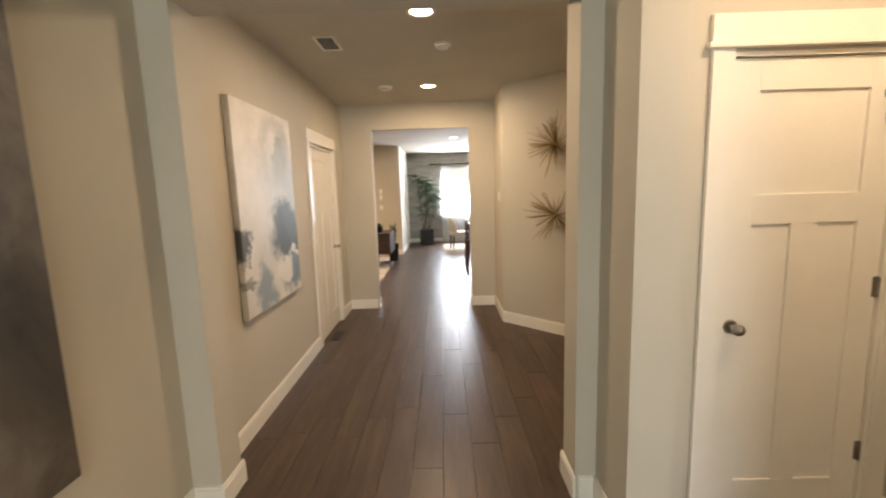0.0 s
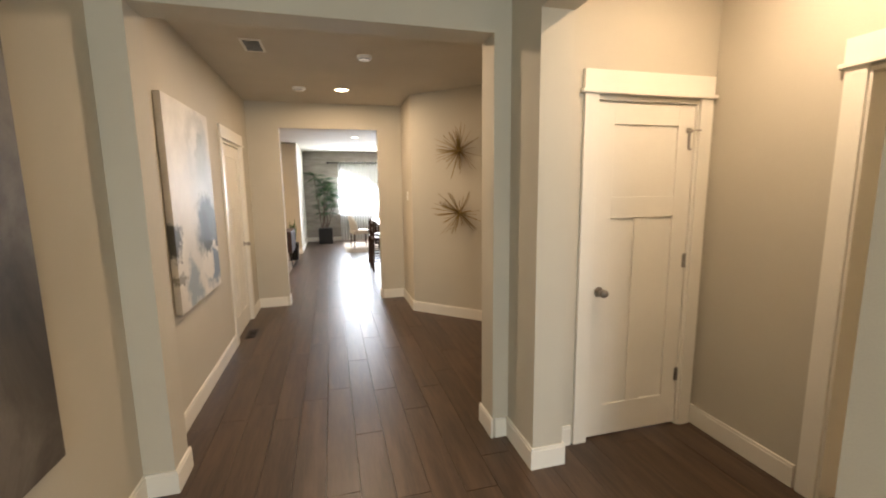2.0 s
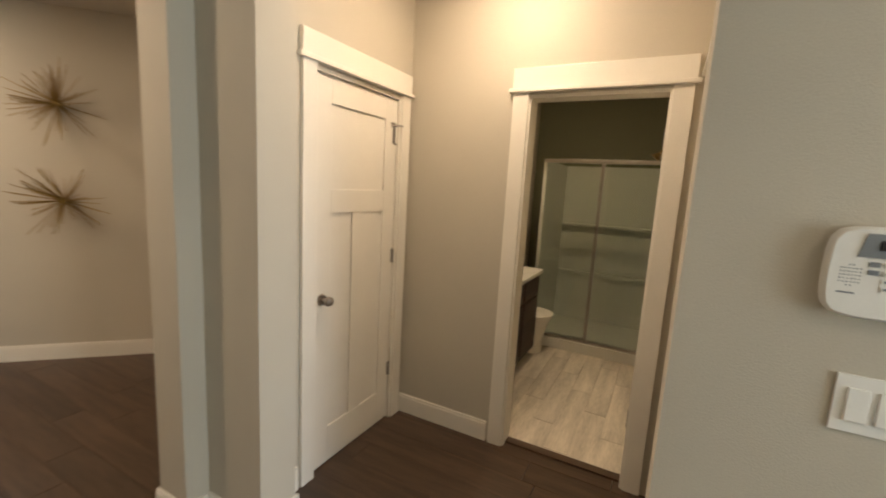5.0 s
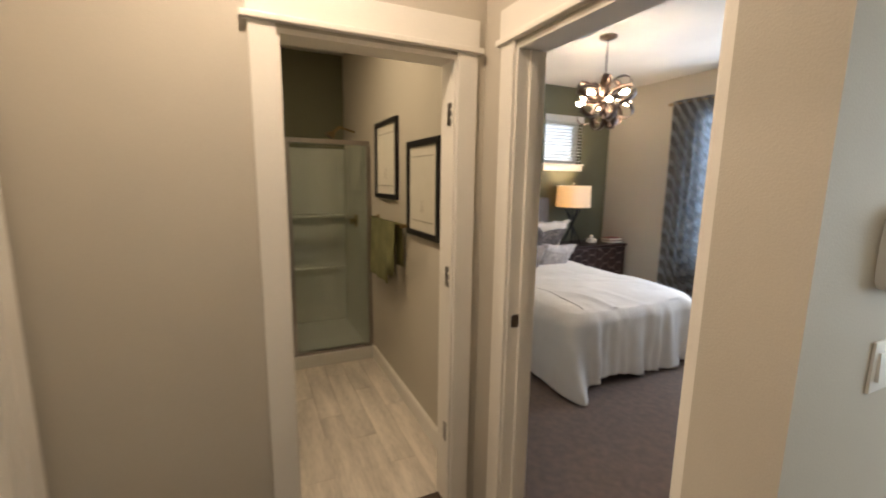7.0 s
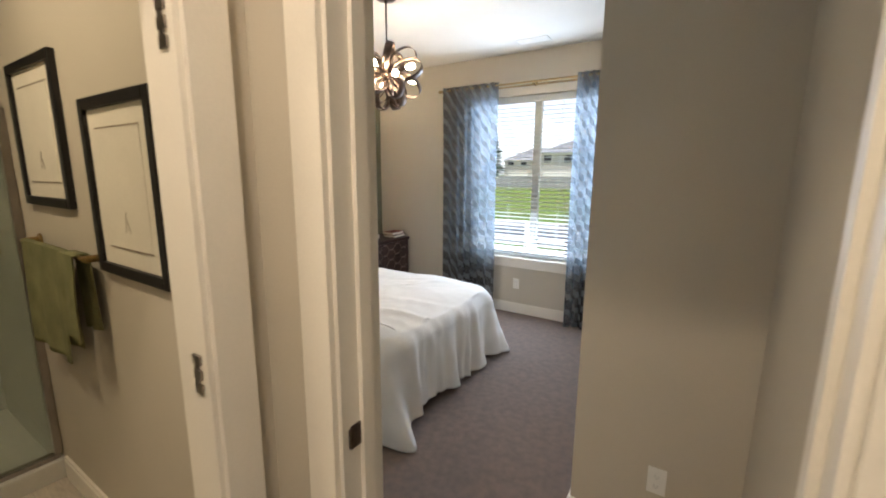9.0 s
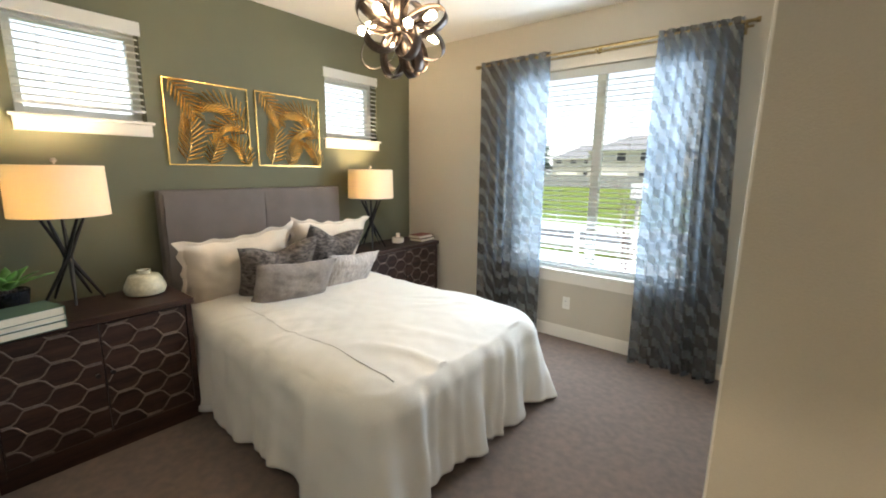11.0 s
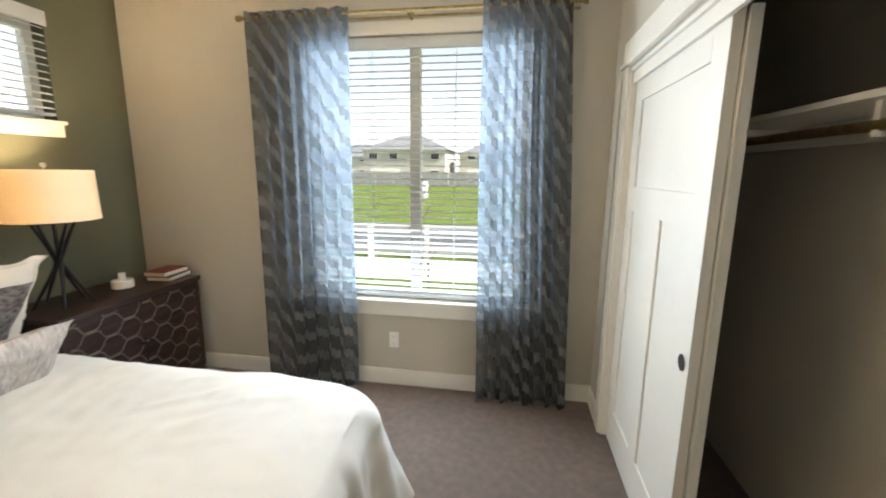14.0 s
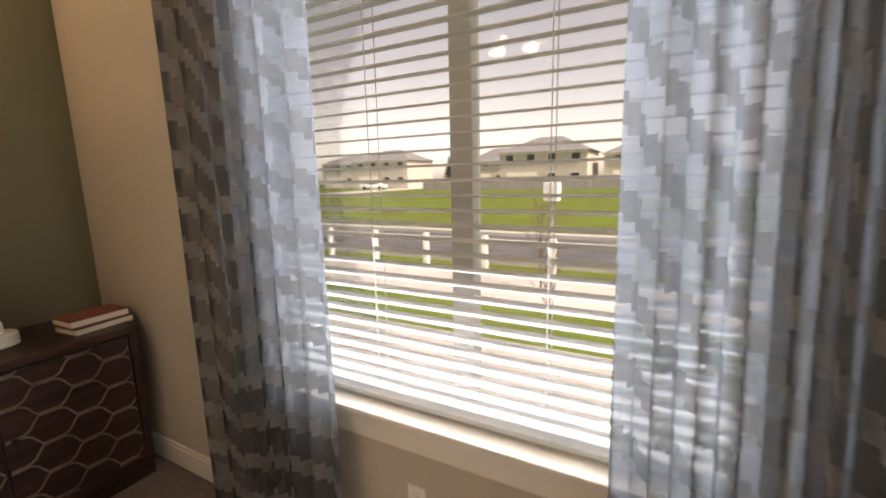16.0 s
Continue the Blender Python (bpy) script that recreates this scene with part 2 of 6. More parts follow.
WHITECERAMIC = mat("white_ceramic", (0.80, 0.77, 0.70), 0.2, var=0.02, scale=10, grain=60, bump=0.01)
BOOKGREEN = mat("green_book_cloth", (0.055, 0.105, 0.078), 0.7, var=0.08, scale=12, grain=300, bump=0.05)
BOOKRED = mat("rust_book_cloth", (0.20, 0.050, 0.030), 0.7, var=0.08, scale=12, grain=300, bump=0.05)
BOOKDARK = mat("dark_book_cloth", (0.05, 0.055, 0.05), 0.7, var=0.08, scale=12, grain=300, bump=0.05)
WHITECLOTH = mat("white_book_cloth", (0.70, 0.68, 0.63), 0.7, var=0.04, scale=12, grain=300, bump=0.05)
PAGES = mat("book_pages", (0.72, 0.66, 0.54), 0.8, var=0.05, scale=30, grain=300, bump=0.05, stretch=(1, 1, 20))
SUCC = mat("succulent_leaf", (0.10, 0.24, 0.05), 0.45, var=0.3, scale=14, grain=60, bump=0.02)
LEAF = mat("palm_leaf", (0.035, 0.085, 0.025), 0.5, var=0.35, scale=9, grain=60, bump=0.02)
SOIL = mat("potting_soil", (0.035, 0.025, 0.018), 0.95, var=0.3, scale=30, grain=120, bump=0.3)
TOWEL = mat("olive_towel", (0.25, 0.25, 0.125), 0.98, var=0.10, scale=10, grain=350, bump=0.4, spec=0.1)
PAPER = mat("print_paper", (0.72, 0.68, 0.58), 0.7, var=0.02, scale=5, grain=100, bump=0.01)
INK = mat("sketch_ink", (0.30, 0.25, 0.18), 0.8, var=0.1, scale=9, grain=90, bump=0)
VINYL = mat("white_vinyl_window", (0.78, 0.78, 0.76), 0.4, var=0.02, scale=4, grain=120, bump=0.01)
ACRYLIC = mat("white_shower_surround", (0.62, 0.61, 0.56), 0.25, var=0.02, scale=3, grain=80, bump=0.01)
BULB = mat("lit_bulb", (1, 0.9, 0.7), 0.3, var=0, bump=0, emit=(1.0, 0.80, 0.50), strength=26)
CANLIGHT = mat("lit_downlight", (1, 0.95, 0.85), 0.4, var=0, bump=0, emit=(1.0, 0.80, 0.52), strength=10)
GLASS = glass_mat("window_glass", (0.97, 0.99, 0.99), 0.6)
SHOWERGLASS = glass_mat("shower_glass", (0.88, 0.92, 0.87), 1.2)
BLIND = cloth_mat("white_blind_slat", (0.82, 0.82, 0.80), (0.80, 0.86, 0.88), see=0.0, translucent=0.32)
SHADE = cloth_mat("linen_lampshade", (0.80, 0.74, 0.62), (0.92, 0.73, 0.42), see=0.0, translucent=0.20)
SHEER = cloth_mat("patterned_sheer", (0.15, 0.145, 0.14), (0.24, 0.29, 0.34), see=0.41, translucent=0.50, pattern=(0.36, 0.345, 0.32))
WHITESHEER = cloth_mat("white_sheer", (0.75, 0.76, 0.74), (0.85, 0.9, 0.92), see=0.35, translucent=0.5)
GRASS = mat("lawn", (0.105, 0.165, 0.022), 0.95, var=0.25, scale=0.5, grain=14, bump=0.3, spec=0.1, second=(0.10, 0.11, 0.03))
CONCRETE = mat("pale_concrete", (0.42, 0.41, 0.39), 0.9, var=0.08, scale=1.0, grain=40, bump=0.1)
ASPHALT = mat("grey_asphalt", (0.085, 0.085, 0.09), 0.9, var=0.1, scale=1.0, grain=60, bump=0.2)
SIDING = mat("pale_siding", (0.50, 0.46, 0.40), 0.8, var=0.05, scale=1.0, grain=3, bump=0.1, stretch=(1, 1, 5))
ROOFING = mat("grey_shingle", (0.17, 0.17, 0.18), 0.9, var=0.15, scale=2.0, grain=20, bump=0.2)
GREYFENCE = mat("grey_fence_wood", (0.27, 0.26, 0.25), 0.9, var=0.15, scale=2.0, grain=14, bump=0.2, stretch=(6, 6, 1))
BARK = mat("bark", (0.13, 0.09, 0.075), 0.9, var=0.2, scale=9, grain=30, bump=0.3)
CONIFER = mat("conifer_needles", (0.035, 0.065, 0.035), 0.9, var=0.3, scale=2, grain=9, bump=0.2)
CARPAINT = mat("white_car_paint", (0.75, 0.75, 0.75), 0.3, var=0.01, bump=0)
REDPAINT = mat("red_car_paint", (0.40, 0.04, 0.03), 0.3, var=0.01, bump=0)
FARWALL = mat("patterned_wallpaper", (0.40, 0.36, 0.32), 0.7, var=0.2, scale=3.0, grain=9, bump=0.05, second=(0.27, 0.24, 0.21), stretch=(0.6, 1, 2.5))
CREAMCHAIR = mat("cream_upholstery", (0.60, 0.54, 0.46), 0.9, var=0.04, scale=9, grain=300, bump=0.1)
QUARTZ = mat("white_quartz", (0.75, 0.73, 0.69), 0.25, var=0.03, scale=4, grain=60, bump=0)

# ---------------------------------------------------------------- mesh helpers


def box(bm, x0, x1, y0, y1, z0, z1, bevel=0.0, m=None):
    r = bmesh.ops.create_cube(bm, size=1.0)
    vs = r["verts"]
    bmesh.ops.transform(bm, verts=vs, matrix=Matrix.LocRotScale(((x0 + x1) / 2, (y0 + y1) / 2, (z0 + z1) / 2), None, (abs(x1 - x0), abs(y1 - y0), abs(z1 - z0))))
    if bevel:
        es = list({e for v in vs for e in v.link_edges})
        g = bmesh.ops.bevel(bm, geom=es, offset=bevel, segments=2, affect="EDGES", profile=0.6)
        vs = list({v for f in g["faces"] for v in f.verts} | {v for v in vs if v.is_valid})
    if m:
        bmesh.ops.transform(bm, verts=vs, matrix=m)
    return vs


def rod(bm, a, b, r0, r1=None, seg=10):
    a, b = Vector(a), Vector(b)
    d = b - a
    q = d.to_track_quat("Z", "Y").to_matrix().to_4x4()
    bmesh.ops.create_cone(bm, cap_ends=True, segments=seg, radius1=r0, radius2=r0 if r1 is None else r1, depth=d.length, matrix=Matrix.Translation((a + b) / 2) @ q)


def lathe(bm, profile, seg=32, at=(0, 0, 0)):
    """Turn (radius, z) rows about the upright through at."""
    rings = [[bm.verts.new((at[0] + r * math.cos(2 * math.pi * i / seg), at[1] + r * math.sin(2 * math.pi * i / seg), at[2] + z)) for i in range(seg)] for r, z in profile]
    for a, b in zip(rings, rings[1:]):
        for i in range(seg):
            bm.faces.new((a[i], a[(i + 1) % seg], b[(i + 1) % seg], b[i]))
    for ring, flip in ((rings[0], True), (rings[-1], False)):
        if max((v.co.xy - Vector(at[:2])).length for v in ring) > 1e-4:
            bm.faces.new(ring[::-1] if flip else ring)


def sheet(bm, fn, nu, nv, closed_u=False, uvs=None):
    """A grid of faces from fn(u, v), u and v in 0..1."""
    rows = [[bm.verts.new(fn(i / nu, j / nv)) for i in range(nu + (0 if closed_u else 1))] for j in range(nv + 1)]
    layer = bm.loops.layers.uv.verify() if uvs else None
    w = len(rows[0])
    for j in range(nv):
        for i in range(nu):
            f = bm.faces.new((rows[j][i], rows[j][(i + 1) % w], rows[j + 1][(i + 1) % w], rows[j + 1][i]))
            if uvs:
                for lp, (a, b) in zip(f.loops, ((i, j), (i + 1, j), (i + 1, j + 1), (i, j + 1))):
                    lp[layer].uv = uvs(a / nu, b / nv)
    return rows


def part(name, bm, material, parent=None, label="", smooth=False, m=None):
    """Link a bmesh as one mesh object under a thing or under a part."""
    bmesh.ops.recalc_face_normals(bm, faces=bm.faces)
    if smooth:
        for f in bm.faces:
            f.smooth = True
        for e in bm.edges:
            if len(e.link_faces) == 2 and e.calc_face_angle(0) > 0.7:
                e.smooth = False
    me = bpy.data.meshes.new(name)
    bm.to_mesh(me)
    bm.free()
    me.materials.append(material)
    ob = new(name, me)
    if parent:
        ob.parent = parent
    if m:
        ob.matrix_basis = m
    if label:
        tagged(ob, label)
    return ob


def thing(name, label, category, m=None, group="", kind=""):
    e = new(name)
    e.empty_display_size = 0.1
    if m:
        e.matrix_basis = m
    return tagged(e, label, category, group, kind)


def boxes(name, rows, material, parent=None, label="", bevel=0.0, m=None):
    bm = bmesh.new()
    for r in rows:
        box(bm, *r, bevel=bevel)
    return part(name, bm, material, parent, label, m=m)


def structure(ob, label, category):
    return tagged(ob, label, category, kind="structure")


def wall(name, axis, f0, f1, a0, a1, z1, material, openings=(), label="greige painted wall"):
    """A wall f0..f1 thick that runs a0..a1 along the other axis, with openings (a0, a1, z0, z1) through it."""
    rows, at = [], a0
    for o0, o1, b0, b1 in sorted(openings):
        rows.append((at, o0, 0, z1))
        if b0 > 0:
            rows.append((o0, o1, 0, b0))
        if b1 < z1:
            rows.append((o0, o1, b1, z1))
        at = o1
    rows.append((at, a1, 0, z1))
    out = [(f0, f1, p, q, -0.05 if u == 0 else u, v) if axis == "x" else (p, q, f0, f1, -0.05 if u == 0 else u, v) for p, q, u, v in rows if q - p > 1e-4]
    return structure(boxes(name, out, material), label, "wall")

# ---------------------------------------------------------------- the shell
H, HH = 2.84, 2.74
wall("wall_foyer_west", "x", -0.85, -0.70, -3.0, 5.88, H, WALL, [(4.48, 5.37, 0, 2.10)])
wall("wall_foyer_south", "y", -3.15, -3.0, -0.85, 1.36, H, WALL, [(-0.25, 0.95, 0.3, 2.3)])
wall("wall_foyer_east", "x", 1.36, 1.545, -3.38, 2.39, H, WALL, [(0.44, 1.84, 0, 2.47)], "sage-grey painted wall with a wide cased opening")
wall("wall_hall_arch", "y", 2.19, 2.39, -0.70, 1.36, H, WALL, [(-0.55, 1.255, 0, 2.46)], "sage-grey square arch with shallow piers")
wall("wall_vestibule_north", "y", 1.99, 2.10, 1.545, 5.55, H, WALL, [(1.79, 2.51, 0, 2.10)])
wall("wall_hall_south", "y", 2.39, 2.50, 1.36, 2.42, H, WALL)
wall("wall_vestibule_east", "x", 2.62, 2.74, 0.385, 1.99, H, WALL, [(0.515, 1.225, 0, 2.10)])
wall("wall_bedroom_north", "y", 0.265, 0.385, 1.545, 5.55, H, WALL, [(1.588, 2.39, 0, 2.10)])
wall("wall_closet_north", "y", -0.90, -0.79, 1.545, 2.165, H, WALL)
wall("wall_closet_front", "x", 2.055, 2.165, -3.38, -0.90, H, WALL, [(-3.03, -1.09, 0, 2.09)])
wall("wall_bedroom_east", "x", 5.55, 5.70, -3.53, 2.10, H, OLIVE, [(-2.88, -2.25, 1.84, 2.42), (-0.80, -0.16, 1.84, 2.42)], "olive green painted accent wall")
wall("wall_bedroom_south", "y", -3.53, -3.38, 1.36, 5.55, H, WALL, [(2.60, 4.22, 0.64, 2.41)])
wall("wall_hall_north", "y", 5.88, 6.03, -0.85, 2.42, H, WALL, [(-0.305, 0.99, 0, 2.41)])
wall("wall_hall_niche", "x", 1.32, 1.45, 5.13, 5.88, H, WALL)
wall("wall_hall_east", "x", 2.30, 2.42, 2.50, 4.24, H, WALL)
wall("wall_living_north", "y", 10.9, 11.05, -4.5, -0.45, H, WALL)
wall("wall_living_return", "x", -0.60, -0.45, 11.05, 13.3, H, WALL)
wall("wall_dining_north", "y", 13.3, 13.45, -0.60, 4.5, H, FARWALL, [(0.56, 2.5, 0.87, 2.33)], "taupe patterned papered wall")
wall("wall_great_room_east", "x", 4.5, 4.65, 6.03, 13.45, H, WALL)
wall("wall_living_west", "x", -4.65, -4.5, 6.03, 11.05, H, WALL)
wall("wall_living_south", "y", 5.88, 6.03, -4.65, -0.85, H, WALL)
wall("wall_kitchen_south", "y", 5.88, 6.03, 2.42, 4.65, H, WALL)
d0, d1 = Vector((1.32, 5.13, 0)), Vector((2.30, 4.18, 0))
dm = Matrix.Translation(d0) @ Matrix.Rotation(math.atan2(d1.y - d0.y, d1.x - d0.x), 4, "Z")
structure(boxes("wall_hall_diagonal", [(0, (d1 - d0).length + 0.05, 0, 0.12, -0.05, H)], WALL, m=dm), "greige painted diagonal wall", "wall")

bm = bmesh.new()
box(bm, -0.85, 5.70, -3.53, 2.39, H, H + 0.12)
structure(part("ceiling", bm, CEIL), "off-white painted ceiling", "ceiling")
# hall ceiling, its shade carried by the darker colour
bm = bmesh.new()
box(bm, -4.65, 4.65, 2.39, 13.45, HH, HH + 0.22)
structure(part("ceiling_hall", bm, CEILHALL), "off-white painted hall ceiling, shade in its colour", "ceiling")
structure(boxes("floor_carpet", [(1.545, 5.55, -3.38, 0.325, -0.04, 0.012)], CARPET), "taupe cut-pile bedroom carpet", "carpet")
structure(boxes("floor_living_carpet", [(-4.5, -0.54, 6.10, 10.9, -0.04, 0.012)], PALECARPET), "pale beige living room carpet", "carpet")
structure(boxes("subfloor", [(-4.65, 5.70, -3.53, 13.45, -0.12, -0.055)], CONCRETE), "plain subfloor slab", "floor")


def skirting(rows):
    """Baseboards: (axis, face, a0, a1, side); side +1 stands out towards +axis."""
    for axis, face, a0, a1, side in rows:
        bm = bmesh.new()
        for t, z0, z1 in ((0.015, 0, 0.112), (0.011, 0.112, 0.128)):
            p, q = sorted((face, face + side * t))
            if axis == "x":
                box(bm, p, q, a0, a1, z0, z1)
            else:
                box(bm, a0, a1, p, q, z0, z1)
        structure(part("baseboard", bm, TRIM), "white painted baseboard", "baseboard")


skirting([
    ("x", -0.70, -3.0, 2.19, 1), ("y", 2.19, -0.70, -0.55, -1), ("x", -0.55, 2.175, 2.405, 1), ("y", 2.39, -0.70, -0.565, 1),
    ("x", -0.70, 2.405, 4.39, 1), ("x", -0.70, 5.46, 5.88, 1), ("y", 5.88, -0.685, -0.32, -1), ("x", -0.305, 5.865, 6.045, 1),
    ("x", 0.99, 5.865, 6.045, -1), ("y", 5.88, 1.005, 1.32, -1), ("x", 1.32, 5.13, 5.865, -1),
    ("x", 1.255, 2.175, 2.405, -1), ("y", 2.19, 1.27, 1.345, -1), ("x", 1.36, 1.825, 2.19, -1), ("y", 1.84, 1.36, 1.56, -1), ("x", 1.545, 1.84, 1.99, 1),
    ("y", 1.99, 1.56, 1.69, -1), ("x", 2.62, 1.325, 1.99, -1), ("x", 1.36, -3.0, 0.455, -1), ("y", 0.44, 1.36, 1.545, 1),
    ("y", -0.79, 1.545, 2.165, 1), ("x", 2.165, -0.99, -0.775, 1), ("x", 2.165, -3.38, -3.13, 1), ("y", -3.38, 2.18, 5.535, 1), ("x", 5.55, -3.38, 0.265, -1), ("y", 0.265, 2.49, 5.535, -1),
    ("y", 0.385, 2.74, 4.45, 1), ("y", 2.39, 1.27, 1.36, 1), ("y", 2.50, 1.36, 2.30, 1), ("x", 2.30, 2.515, 4.2, -1),
    ("y", 10.9, -4.5, -0.45, -1), ("x", -0.45, 10.885, 13.3, 1), ("y", 13.3, -0.435, 4.5, -1),
])
bm = bmesh.new()
for t, z0, z1 in ((0.015, 0, 0.112), (0.011, 0.112, 0.128)):
    box(bm, 0.0, (d1 - d0).length, -t, 0, z0, z1)
structure(part("baseboard", bm, TRIM, m=dm), "white painted baseboard", "baseboard")
structure(boxes("trim", [(2.66, 2.72, 0.535, 1.205, 0.0, 0.012)], WOODFLOOR), "dark wood threshold strip", "threshold")


def door_case(name, m, w, h=2.06, depth=0.12, both=True, label="white painted craftsman door casing", legs=(True, True), over=0.035):
    """Lined opening 0..w wide at the pose m: local x to the viewer's right, y into the wall."""
    root = structure(thing(name, "", "", m), label, "door frame")
    boxes("jamb", [(0, 0.018, -0.003, depth + 0.003, 0, h)], TRIM, root)
    boxes("jamb", [(w - 0.018, w, -0.003, depth + 0.003, 0, h)], TRIM, root)
    boxes("head_jamb", [(0.018, w - 0.018, -0.003, depth + 0.003, h - 0.018, h)], TRIM, root)
    for y0, s in ((0, -1), (depth, 1)) if both else ((0, -1),):
        def span(t):
            return sorted((y0, y0 + s * t))
        boxes("casing", [(-0.082, 0.006, *span(0.018), 0, h + 0.012)], TRIM, root, bevel=0.002)
        boxes("casing", [(w - 0.006, w + 0.082, *span(0.018), 0, h + 0.012)], TRIM, root, bevel=0.002)
        boxes("fillet", [(-0.105, w + 0.105, *span(0.032), h + 0.012, h + 0.034)], TRIM, root, bevel=0.004)
        boxes("head_casing", [(-0.088, w + 0.088, *span(0.021), h + 0.034, h + 0.140)], TRIM, root, bevel=0.002)
    return root


def knob(parent, x, z, y):
    bm = bmesh.new()
    rod(bm, (x, y, z), (x, y - 0.008, z), 0.032, 0.028, 24)
    rod(bm, (x, y - 0.008, z), (x, y - 0.035, z), 0.011, 0.011, 16)
    r = bmesh.ops.create_uvsphere(bm, u_segments=24, v_segments=14, radius=0.029)
    bmesh.ops.transform(bm, verts=r["verts"], matrix=Matrix.LocRotScale((x, y - 0.052, z), None, (1, 0.78, 0.86)))
    part("knob", bm, NICKEL, parent, "satin nickel door knob", smooth=True)


def hinge(parent, x, z, y, name="hinge"):
    bm = bmesh.new()
    box(bm, x - 0.017, x + 0.017, y - 0.003, y, z - 0.045, z + 0.045, bevel=0.001)
    for i in range(3):
        rod(bm, (x, y - 0.006, z - 0.045 + 0.031 * i), (x, y - 0.006, z - 0.016 + 0.031 * i), 0.006, seg=8)
    part(name, bm, NICKEL, parent, "nickel butt hinge")


def panel_door(name, m, w, h, label, knob_x=None, hinges=None, sides=(-1,)):
    """Three-panel craftsman slab: local x 0..w, front at y = 0, 35 mm thick."""
    root = tagged(thing(name, "", "", m), label, "door", kind="structure")
    st = 0.115
    boxes("slab", [(0, w, 0.010, 0.025, 0.0, h)], TRIM, root)
    for y0, y1 in ((0.0, 0.010), (0.025, 0.035)):
        rows = [("stile", 0, st, 0, h), ("stile", w - st, w, 0, h), ("rail", st, w - st, h - 0.125, h), ("rail", st, w - st, 0, 0.21),
                ("rail", st, w - st, h - 0.67, h - 0.545), ("mullion", w / 2 - 0.055, w / 2 + 0.055, 0.21, h - 0.67)]
        for nm, a, b, c, d in rows:
            boxes(nm, [(a, b, y0, y1, c, d)], TRIM, root, bevel=0.0018)
    if knob_x is not None:
        knob(root, knob_x, 0.95, 0.0)
    for z in hinges or ():
        hinge(root, w - 0.004 if knob_x is not None and knob_x < w / 2 else 0.004, z, 0.0)
    return root


# coat closet in the vestibule
m = pose(1.79, 1.99, 0)
door_case("door_case_1", m, 0.72, 2.10, 0.11, False)
dr = panel_door("door_1", m @ pose(0.021, 0.012, 0.012), 0.678, 2.066, "closed white three-panel closet door with a nickel knob", 0.055, (0.345, 1.11))
bm = bmesh.new()
box(bm, 0.62, 0.66, -0.004, 0.0, 1.90, 1.93)
rod(bm, (0.64, 0, 1.91), (0.64, -0.035, 1.91), 0.006)
rod(bm, (0.66, -0.03, 1.915), (0.70, -0.03, 1.915), 0.005)
rod(bm, (0.64, -0.008, 1.90), (0.64, -0.008, 1.81), 0.008)
rod(bm, (0.64, -0.008, 1.81), (0.64, -0.026, 1.80), 0.007)
part("hinge_stop", bm, NICKEL, dr, "nickel hinge stop")
# bathroom doorway, door swung away inside
m = pose(2.62, 1.225, 0, 0, 0, -90)
dc = door_case("door_case_2", m, 0.71, 2.10, 0.12)
for z in (0.39, 1.158, 1.87):
    bm = bmesh.new()
    for i in range(3):
        box(bm, 0.687, 0.692, 0.020, 0.050, z - 0.045 + 0.034 * i, z - 0.023 + 0.034 * i)
    box(bm, 0.689, 0.692, 0.034, 0.050, z - 0.045, z + 0.045)
    part("hinge_leaf", bm, NICKEL, dc, "bare nickel hinge leaf")
# bedroom doorway
m = pose(2.39, 0.385, 0, 0, 0, 180)
dc = door_case("door_case_3", m, 0.802, 2.10, 0.12)
boxes("stop", [(0.018, 0.03, 0.05, 0.085, 0, 2.08)], TRIM, dc)
boxes("stop", [(0.772, 0.784, 0.05, 0.085, 0, 2.08)], TRIM, dc)
bm = bmesh.new()
box(bm, 0.018, 0.021, 0.02, 0.055, 0.985, 1.04)
box(bm, 0.018, 0.026, 0.014, 0.022, 0.99, 1.035)
part("strike_plate", bm, BRONZE, dc, "bronze strike plate")
# hall door on the west side
m = pose(-0.70, 4.48, 0, 0, 0, 90)
door_case("door_case_4", m, 0.89, 2.10, 0.15, False)
panel_door("door_2", m @ pose(0.021, 0.02, 0.012), 0.848, 2.066, "closed white three-panel hall door", 0.79, ())
# bedroom closet
m = pose(2.165, -3.03, 0, 0, 0, 90)
dc = door_case("door_case_5", m, 1.94, 2.09, 0.11, False, label="white closet opening with casing and track")
boxes("track_fascia", [(0.018, 1.922, 0.012, 0.028, 2.015, 2.072)], TRIM, dc)
for k, (x0, y0) in enumerate(((0.022, 0.03), (0.035, 0.07))):
    dr = panel_door("sliding_closet_door", m @ pose(x0, y0, 0.02), 0.96, 2.02, "white three-panel sliding closet door")
    bm = bmesh.new()
    rod(bm, (0.905, 0.001, 0.89), (0.905, -0.002, 0.89), 0.030, 0.030, 24)
    rod(bm, (0.905, -0.0022, 0.89), (0.905, -0.0026, 0.89), 0.022, 0.022, 24)
    part("finger_pull", bm, NICKEL, dr, "round nickel finger pull", smooth=True)
sh = thing("closet_shelf", "white closet shelf with hanging rod across the back", "shelf")
boxes("board", [(1.565, 1.86, -3.37, -0.91, 1.755, 1.775)], TRIM, sh)
boxes("cleat", [(1.565, 1.583, -3.37, -0.91, 1.67, 1.752)], TRIM, sh)
bm = bmesh.new()
rod(bm, (1.82, -3.37, 1.69), (1.82, -0.91, 1.69), 0.016)
part("hanging_rod", bm, DULLGOLD, sh, "wooden hanging rod", smooth=True)
for y in (-2.7, -1.9, -1.3):
    boxes("bracket", [(1.58, 1.83, y - 0.01, y + 0.01, 1.725, 1.752), (1.81, 1.83, y - 0.01, y + 0.01, 1.66, 1.73)], TRIM, sh)

